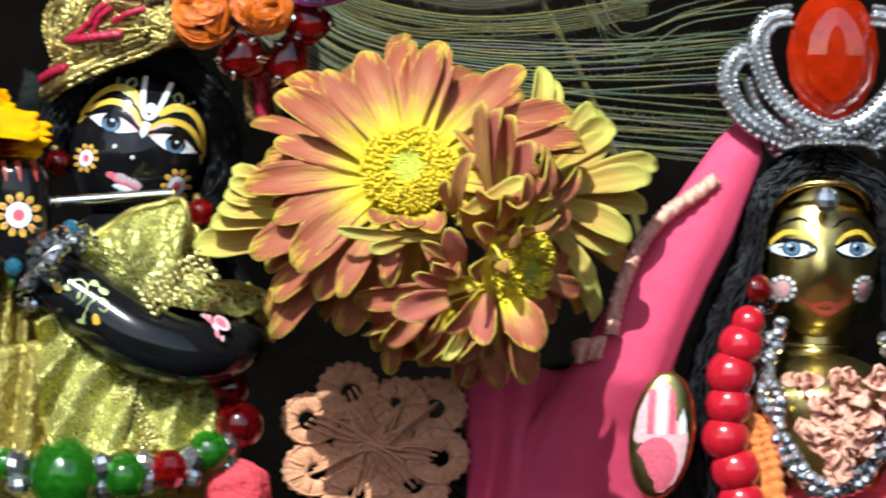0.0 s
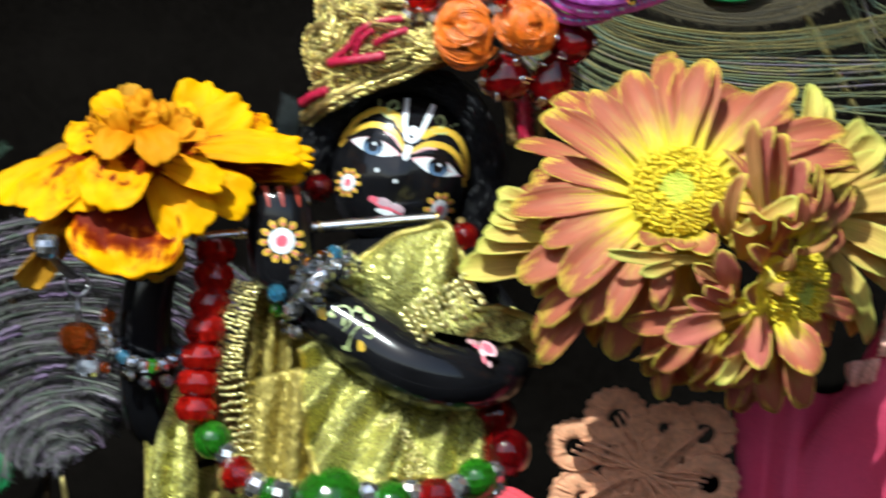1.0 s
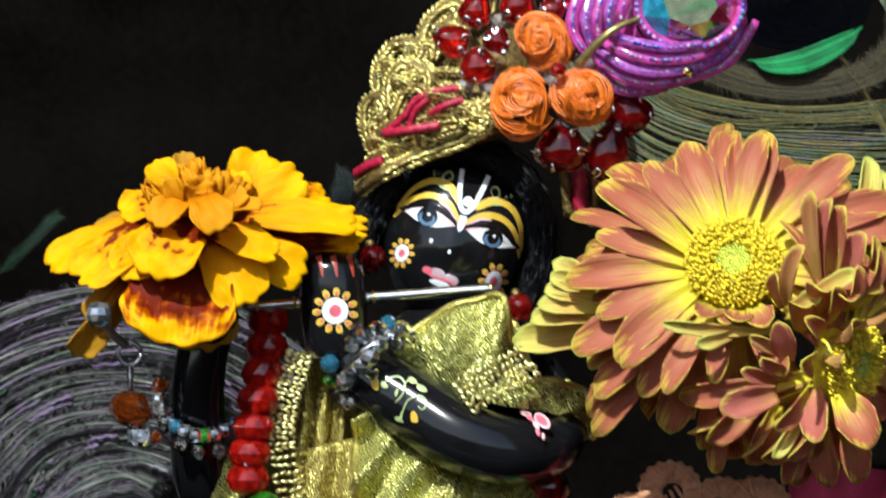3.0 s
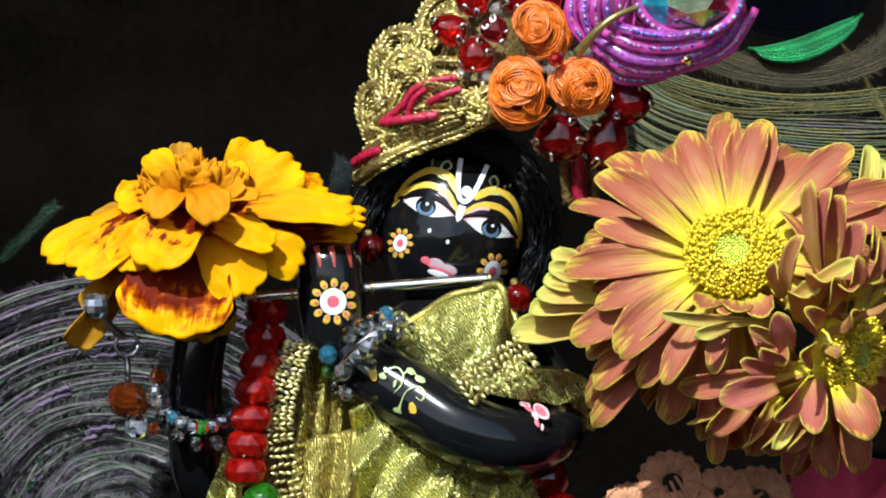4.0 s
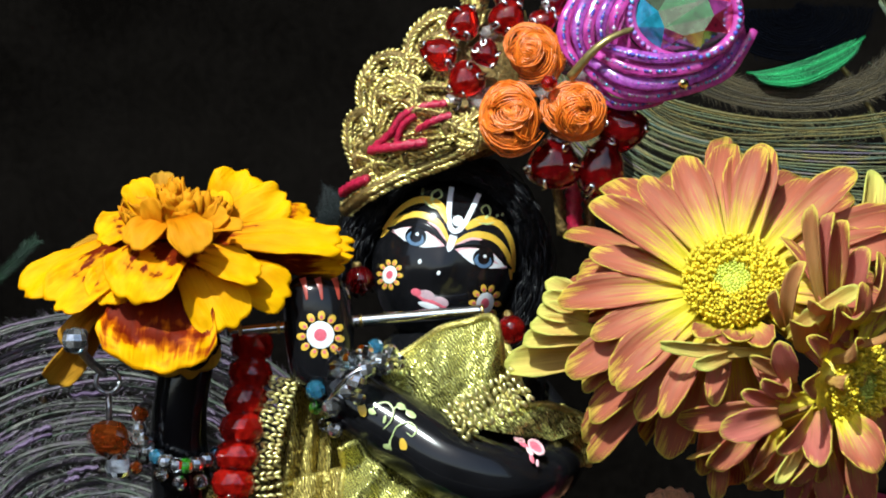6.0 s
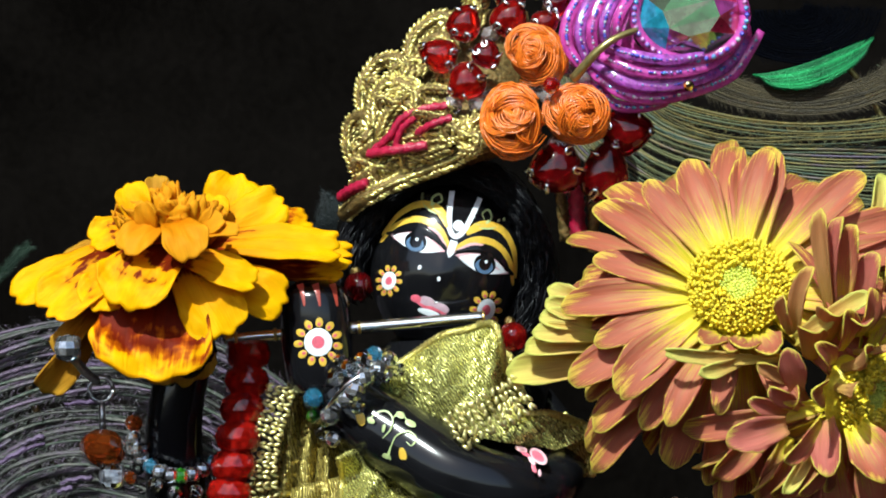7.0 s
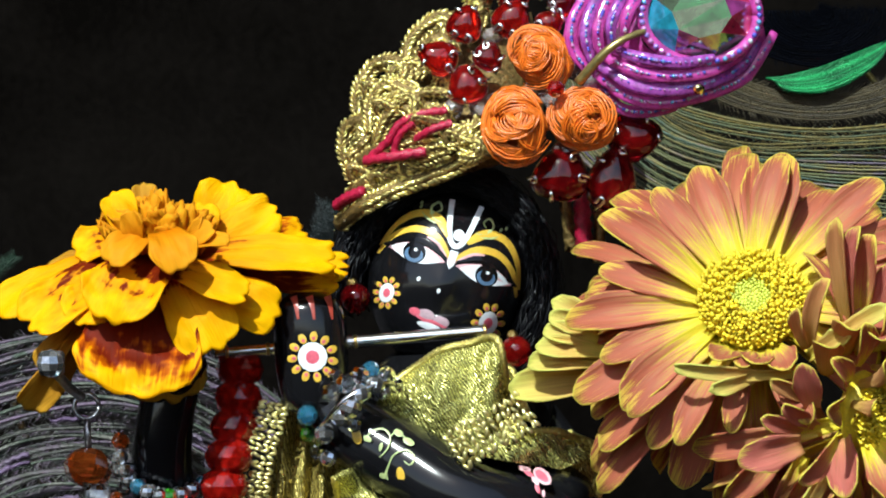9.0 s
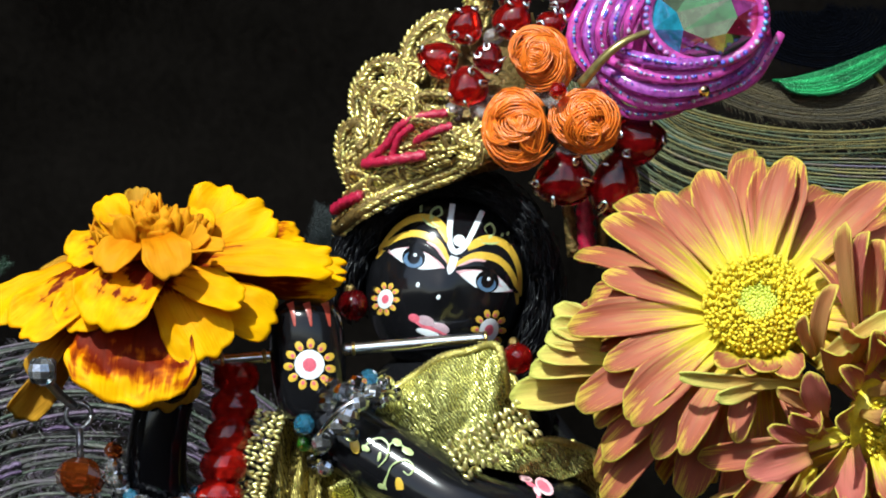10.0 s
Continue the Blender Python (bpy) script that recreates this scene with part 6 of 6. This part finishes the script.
tube(bm, spline([Gr(1468, 560, 12), Gr(1468, 640, 11), Gr(1468, 680, 10), Gr(1470, 760, 10), Gr(1480, 1000, 12), Gr(1480, 1590, 12)], 24), lambda s: (5.4 + 9.5 * min(max(s * 4 - 0.9, 0), 1)) * MM, 22)
for k in range(3):
    ring = [Gr(1468 + 58 * math.cos(2 * math.pi * j / 24), 618 + 16 * k, 11.4 - 5.6 * math.sin(2 * math.pi * j / 24)) for j in range(25)]
    tube(bm, ring, 0.35 * MM, 6)
# raised palm
for v in ball(bm, Gr(1162, 762, -9), 5.4 * MM, 2.2 * MM, 10.6 * MM, Euler((0, 0.12, 0)), 24, 16):
    pass


def on_palm(x, y, lift=0.0):
    u, v = (x - 1162) / 58, (y - 762) / 114
    return Gr(x, y, -9 - 2.2 * max(1 - u * u - v * v, 0) ** 0.5 - lift)


blot(bm, on_palm, oval(1158, 765, 47, 98, 0.08), 4, 0.07)
blot(bm, on_palm, oval(1148, 812, 38, 50, 0.1), 3, 0.12)
for k in range(4):
    stroke(bm, on_palm, [(1138 + 19 * k, 758), (1140 + 19 * k, 720), (1144 + 18 * k, 680)], lambda s: 12, 1 if k % 2 else 3, 0.12, 8)
for sx in (-1, 1):
    ex = 1463 + sx * 58
    blot(bm, on_face, oval(ex, 440, 45, 19), 8, 0.05)
    blot(bm, on_face, almond(ex, 440, 39, 14), 1, 0.09)
    blot(bm, on_face, oval(ex, 439, 16, 14), 8, 0.12)
    blot(bm, on_face, oval(ex, 439, 13, 12), 6, 0.15)
    blot(bm, on_face, oval(ex, 438, 6, 7), 8, 0.19)
    blot(bm, on_face, oval(ex - 4, 434, 3.4, 3.4, n=8), 1, 0.22)
    stroke(bm, on_face, [(1463 + sx * 18, 432), (1463 + sx * 40, 414), (1463 + sx * 70, 412), (1463 + sx * 98, 440)], 9, 2, 0.08)
    stroke(bm, on_face, [(1463 + sx * 14, 402), (1463 + sx * 44, 386), (1463 + sx * 82, 402)], 6, 8, 0.08)
    cx, cy = 1463 + sx * 72, 512
    blot(bm, on_face, oval(cx, cy, 13, 16), 4, 0.1)
    for k in range(11):
        a = 2 * math.pi * k / 11
        blot(bm, on_face, oval(cx + 18 * math.cos(a), cy + 21 * math.sin(a), 4.4, 4.4, n=8), 1, 0.3)
stroke(bm, on_face, [(1420, 532), (1446, 541), (1466, 537), (1486, 541), (1512, 530)], 9, 5, 0.12)
stroke(bm, on_face, [(1436, 542), (1466, 555), (1498, 541)], 10, 5, 0.12)
stroke(bm, on_face, [(1455, 360), (1455, 400), (1455, 430)], lambda s: 6, 2, 0.1)
second = part("statue", bm, [brass, paint_white, paint_yellow, paint_pink, paint_pale, paint_red, paint_blue, paint_green, lacquer])
tagged(second, "small polished brass statue with painted eyes and raised palm", "statue")

wig = thing("wig", Gr(1470, 300, 10), "long black wool wig on the brass statue", "wig")
bm = bmesh.new()
ball(bm, Gr(1466, 400, 15), 13.4 * MM, 10 * MM, 12.6 * MM)
part("wig_cap", bm, wool, wig)
bm = bmesh.new()
for sgn in (-1, 1):
    for k in range(230):
        r0, ph, wob, amp, dd = rnd(0, 1), rnd(0, 6), rnd(14, 26), rnd(2, 9), rnd(-1, 10)
        x0, y0 = 1464 + sgn * rnd(0, 60), rnd(262, 312)
        mid = 112 + 34 * r0
        line = spline([Gr(x0, y0, dd + 2), Gr(1464 + sgn * mid * 0.82, 330 + 30 * (1 - r0), dd), Gr(1464 + sgn * mid, 450, dd), Gr(1464 + sgn * (mid + 16 + 50 * r0), 600, dd), Gr(1464 + sgn * (150 + 95 * r0), 760, dd), Gr(1464 + sgn * (150 + 100 * r0), rnd(880, 1050), dd)], 34)
        line = [p + Vector((amp * 0.09 * MM * math.sin(wob * i / 9 + ph), 0.5 * MM * math.sin(wob * i / 7 + ph), amp * 0.06 * MM * math.cos(wob * i / 9 + ph))) for i, p in enumerate(line)]
        tube(bm, line, rnd(1.6, 3.2) * KR * MM, 4)
part("hair", bm, wool, wig, kind="stuff")

# ---- crown ----
crown = thing("crown", Gr(1475, 255, 4), "silver rhinestone crown with a large orange red jewel", "crown")


def stone_band(pts, r, parent, width=3, name="band"):
    """A silver band with rows of small stones."""
    line = spline([Gr(*p) for p in pts], 40)
    bm = bmesh.new()
    r *= 1.3
    tube(bm, line, r * KR * MM, 10, 0.6)
    band = part(name, bm, tarnish, parent)
    length = sum((b - a).length for a, b in zip(line, line[1:]))
    n = int(length / (0.95 * MM))
    bm = bmesh.new()
    for i in range(n):
        f = i / max(n - 1, 1) * 40
        j = min(int(f), 39)
        p = line[j].lerp(line[j + 1], f - j)
        way = (line[j + 1] - line[j]).normalized()
        side = way.cross(Vector((0, 1, 0))).normalized()
        for q in range(width):
            off = (q - (width - 1) / 2) * 0.8 * r * KR * MM
            jewel(bm, p + side * off + Vector((0, -r * KR * MM * 0.5, 0)), 0.52 * MM, None, None, Euler((rnd(0, 3), rnd(0, 3), 0)))
    part("pave_setting", bm, crystal_back, band, "", False, kind="stuff")


for sgn in (-1, 1):
    def cx(x):
        return 1475 + sgn * (1475 - x)
    stone_band(((cx(1400), 248, 1), (cx(1340), 222, 0), (cx(1300), 180, 0), (cx(1290), 130, 0), (cx(1312), 96, 0), (cx(1350), 92, 1)), 14, crown)
    stone_band(((cx(1402), 26, 0), (cx(1366), 34, 0), (cx(1342), 70, -1), (cx(1350), 120, -1), (cx(1372), 166, -1), (cx(1420), 210, -2), (cx(1474), 232, -2)), 15, crown)
    stone_band(((cx(1374), 264, 4), (cx(1410), 240, 0), (cx(1474), 236, -3)), 15, crown)
    stone_band(((cx(1330), 140, 1), (cx(1350), 190, 1), (cx(1400), 232, 0)), 9, crown, 1)
bm = bmesh.new()
c0 = Gr(1477, 96, -1)
pts = []
for k in range(16):
    a = 2 * math.pi * k / 16
    pinch = 1 - 0.22 * abs(math.sin(a)) ** 3
    pts.append((math.cos(a) * pinch, math.sin(a)))
v1 = [bm.verts.new(c0 + Vector((x * 82, 6, z * 124)) * KR * MM) for x, z in pts]
v2 = [bm.verts.new(c0 + Vector((x * 50, -24, z * 84)) * KR * MM) for x, z in pts]
v3 = [bm.verts.new(c0 + Vector((x * 18, -30, z * 52)) * KR * MM) for x, z in pts]
v0 = [bm.verts.new(c0 + Vector((x * 40, 40, z * 70)) * KR * MM) for x, z in pts]
for a, b in ((v0, v1), (v1, v2), (v2, v3)):
    for k in range(16):
        bm.faces.new((a[k], a[(k + 1) % 16], b[(k + 1) % 16], b[k]))
bm.faces.new(v3), bm.faces.new(v0[::-1])
part("jewel", bm, orange_jewel, crown, "large orange red marquise jewel", False)
stone_center = thing("forehead_ornament", Gr(1460, 352, -4), "crystal ornament on a gold band on the forehead", "ornament")
bm = bmesh.new()
jewel(bm, Gr(1460, 352, -3.4), 2.2 * MM, 1.2 * MM, 2.2 * MM)
part("stone", bm, crystal_back, stone_center, "", False)
bm = bmesh.new()
tube(bm, spline([Gr(1376, 372, 4), Gr(1392, 344, 0.5), Gr(1425, 326, -1.6), Gr(1462, 322, -2.4), Gr(1500, 326, -1.6), Gr(1536, 346, 0.5), Gr(1552, 372, 4)], 30), 0.6 * MM, 8, 1, 0, 4, 0.9)
part("band", bm, gold, stone_center)

# ---- dress, shawl and jewellery ----
shawl = thing("shawl", Gr(1050, 1580, 6), "deep pink crepe shawl over a raised arm with copper trim", "shawl")
bm = bmesh.new()
SPINE = ((1338, 226, 6, 20), (1316, 268, 4, 40), (1280, 330, 3, 50), (1234, 410, 2, 62), (1184, 490, 1, 68), (1138, 580, 0, 72), (1096, 668, 0, 84), (1064, 760, 5, 110), (1040, 880, 9, 140), (1020, 1100, 12, 180), (1010, 1585, 12, 220))


def shawl_fn(s, t):
    f = s * (len(SPINE) - 1)
    i = min(int(f), len(SPINE) - 2)
    q = f - i
    x, y, d, r = (a + (b - a) * q for a, b in zip(SPINE[i], SPINE[i + 1]))
    a = 2 * math.pi * t
    fold = 1 + 0.05 * math.sin(5 * a + 4 * s) * min(3 * s, 1) + 0.07 * math.sin(9 * a) * max(s - 0.55, 0) * 2
    return Gr(x + r * fold * math.cos(a), y + 0.35 * r * math.cos(a) * (1 - s), d - 0.065 * r * fold * math.sin(a) * (1 - 0.55 * s))


shell(bm, 70, 64, shawl_fn, 0.0003)
part("cloth", bm, pink_cloth, shawl)
panel("fold", (840, 640, 10), (1030, 660, 8), (1060, 1100, 7), (830, 1100, 9), 5, 1.6, 1.5, 31, pink_cloth, shawl, Gr)
edge = spline([Gr(1270, 316, -1), Gr(1228, 345, -2), Gr(1170, 384, -3), Gr(1124, 444, -4), Gr(1092, 520, -5), Gr(1078, 590, -5)], 80)


def trim_fn(s, t):
    i = min(int(s * 79), 79)
    way = (edge[i + 1] - edge[i]).normalized()
    side = way.cross(Vector((0, 1, 0))).normalized()
    return edge[i] + side * ((t - 0.5) * (2.6 + 0.35 * math.sin(s * 310)) * MM) + Vector((0, (0.22 * math.sin(s * 420 + 4 * t) - 0.8 * math.sin(math.pi * t)) * MM, 0))


bm = bmesh.new()
shell(bm, 79, 6, trim_fn, 0.0004)
part("trim", bm, copper_trim, shawl, "copper sequin edging")
panel("trim_end", (1010, 600, -4), (1072, 590, -5), (1060, 630, -6), (1016, 640, -5), 5, 0.5, 0.8, 33, copper_trim, shawl, Gr)

dress = thing("dress", Gr(1480, 1580, 10), "coral red dress with orange braid on the brass statue", "dress")
bm = bmesh.new()


def dress_fn(s, t):
    a = 2 * math.pi * t
    w = 70 + 110 * min(s * 4, 1) + 90 * s
    rip = 1 + 0.04 * math.sin(14 * a + 5 * s)
    return Gr(1478 + w * math.cos(a) * rip, 664 + 916 * s, 10 - (7 + 5 * min(4 * s, 1) + 8 * s) * math.sin(a) * rip)


shell(bm, 30, 80, dress_fn, 0.0003)
part("dress_body", bm, coral, dress)
for pts in (((1322, 700, -2), (1330, 760, -4), (1344, 830, -5), (1366, 930, -6)), ((1350, 730, -3), (1362, 800, -5), (1378, 930, -6)), ((1640, 700, -2), (1620, 800, -4), (1590, 930, -6))):
    bm = bmesh.new()
    tube(bm, spline([Gr(*p) for p in pts], 50), lambda s: 1.5 * MM * (1 + 0.18 * math.sin(90 * s)), 10, 0.8, 0, 4, 0.8, 0.35)
    part("orange_braid", bm, orange_braid, dress)

beads = thing("bead_necklace", Gr(1290, 730, -6), "necklace of large round red beads on the brass statue", "necklace")
for x, y, r in ((1318, 566, 30), (1304, 606, 40), (1287, 658, 44), (1284, 712, 42), (1278, 770, 43), (1296, 826, 44), (1306, 884, 43), (1322, 944, 43), (1622, 580, 32), (1640, 640, 42), (1650, 712, 43), (1650, 790, 43), (1636, 870, 43)):
    bead(x, y, -6, r, red_pearl, beads, Gr, 1.0, False, KR)
ear = thing("earring", Gr(1344, 512, 2), "round red glass earring of the brass statue", "earring", "red earrings")
bead(1344, 512, 1, 30, red_glass, ear, Gr, 1.0, False, KR)
bead(1366, 540, 1, 17, crystal, ear, Gr, 1.0, True, KR, "drop")

chain = thing("rhinestone_necklace", Gr(1465, 760, -7), "grey rhinestone necklace hanging in a point", "necklace")
for pts in (((1384, 572, 0), (1362, 640, -3), (1340, 690, -5), (1372, 740, -6), (1396, 800, -7), (1440, 850, -8), (1482, 852, -8), (1530, 810, -7), (1556, 740, -6), (1590, 690, -4), (1570, 600, -1)),
            ((1360, 600, -1), (1352, 660, -4), (1372, 700, -6), (1372, 770, -6), (1410, 840, -7), (1460, 866, -8), (1516, 846, -7), (1560, 790, -6), (1580, 720, -5))):
    line = spline([Gr(*p) for p in pts], 34)
    for i, p in enumerate(line):
        bm = bmesh.new()
        jewel(bm, p + Vector((rnd(-0.3, 0.3), rnd(-0.3, 0.3), rnd(-0.3, 0.3))) * MM, 1.35 * MM, 1.0 * MM, 1.35 * MM, Euler((rnd(-0.5, 0.5), rnd(0, 3), rnd(-0.5, 0.5))))
        part("rhinestone", bm, crystal_back, chain, "", False)

spray = thing("coral_ornament", Gr(1475, 740, -7), "pale coral flower ornament on the chest", "ornament")
for k in range(90):
    f = rnd(0, 1)
    y0 = 662 + 170 * f
    x0 = 1474 + rnd(-1, 1) * 82 * (1 - f ** 1.5 * 0.85)
    a = rnd(0, 6.28)
    one_petal(spray, [coral_shell, coral_shell], base=Gr(x0, y0, -7), tip=Gr(x0 + 24 * math.cos(a), y0 + 24 * math.sin(a), -9 - rnd(0, 2)), face=(0.2, -1, 0.3), width=30 * KR * MM, sag=0.3, cup=0.3, root=0.5, blunt=4, ruffle=0.15, nu=6, nv=5, thick=0.0004)

# ---- lace ----
lace = thing("lace_trim", Gr(665, 900, 3), "peach crocheted lace flower hanging below the blooms", "lace")


def lace_loop(x, y, rx, ry, hole, d, seed):
    rs = random.Random(seed)
    bm = bmesh.new()
    n = 72
    ho = (rs.uniform(-0.12, 0.12), rs.uniform(-0.12, 0.12))

    def fn(s, t):
        a = 2 * math.pi * s
        q = hole + (1 - hole) * t
        edge = 1 + 0.13 * abs(math.sin(9 * a + seed)) * t
        off = (1 - t)
        return Gr(x + (q * edge * math.cos(a) + ho[0] * off) * rx, y + (q * edge * math.sin(a) + ho[1] * off) * ry, d - 0.35 * math.sin(math.pi * t) + 0.22 * math.sin(26 * a) * t)

    shell(bm, n, 6, fn, 0.0005)
    for k in range(7):
        a = 2 * math.pi * k / 7
        tube(bm, spline([Gr(x + rx * (hole + 0.1) * math.cos(a), y + ry * (hole + 0.1) * math.sin(a), d - 0.3), Gr(x + rx * 0.7 * math.cos(a), y + ry * 0.7 * math.sin(a), d - 0.5), Gr(x + rx * 0.98 * math.cos(a), y + ry * 0.98 * math.sin(a), d - 0.1)], 6), 0.22 * MM, 5)
    ring = [Gr(x + rx * 1.0 * math.cos(2 * math.pi * k / 30), y + ry * 1.0 * math.sin(2 * math.pi * k / 30), d - 0.2) for k in range(31)]
    tube(bm, ring, 0.24 * MM, 6, 1, 0, 4, 0.8)
    part("lace_loop", bm, peach_thread, lace)


for i, (x, y, rx, ry, h) in enumerate(((624, 694, 52, 48, 0.34), (556, 744, 48, 44, 0.36), (562, 834, 52, 46, 0.30), (640, 880, 56, 50, 0.3), (712, 720, 52, 46, 0.2), (774, 724, 56, 50, 0.34), (780, 810, 54, 48, 0.34), (740, 868, 58, 46, 0.3), (668, 790, 66, 58, 0.12), (600, 930, 56, 48, 0.3), (720, 950, 60, 50, 0.3))):
    lace_loop(x, y, rx, ry, h, 4.0 + 0.35 * (i % 3), i)
bm = bmesh.new()
for x, y in ((624, 694), (556, 744), (562, 834), (640, 880), (712, 720), (774, 724), (780, 810), (740, 868)):
    for off in (-14, 0, 14):
        tube(bm, spline([Gr(668 + off, 790 + off * 0.5, 3.4), Gr((668 + x) / 2 + off, (790 + y) / 2 - off * 0.6, 3.0), Gr(x + off * 0.6, y - off * 0.6, 4.2)], 10), 0.28 * MM, 6)
part("lace_web", bm, peach_thread, lace)
bm = bmesh.new()
tube(bm, spline([Gr(668, 790, 5), Gr(700, 1000, 5), Gr(760, 1300, 6), Gr(800, 1590, 6)], 14), 1.0 * MM, 6)
part("lace_band", bm, peach_thread, lace)
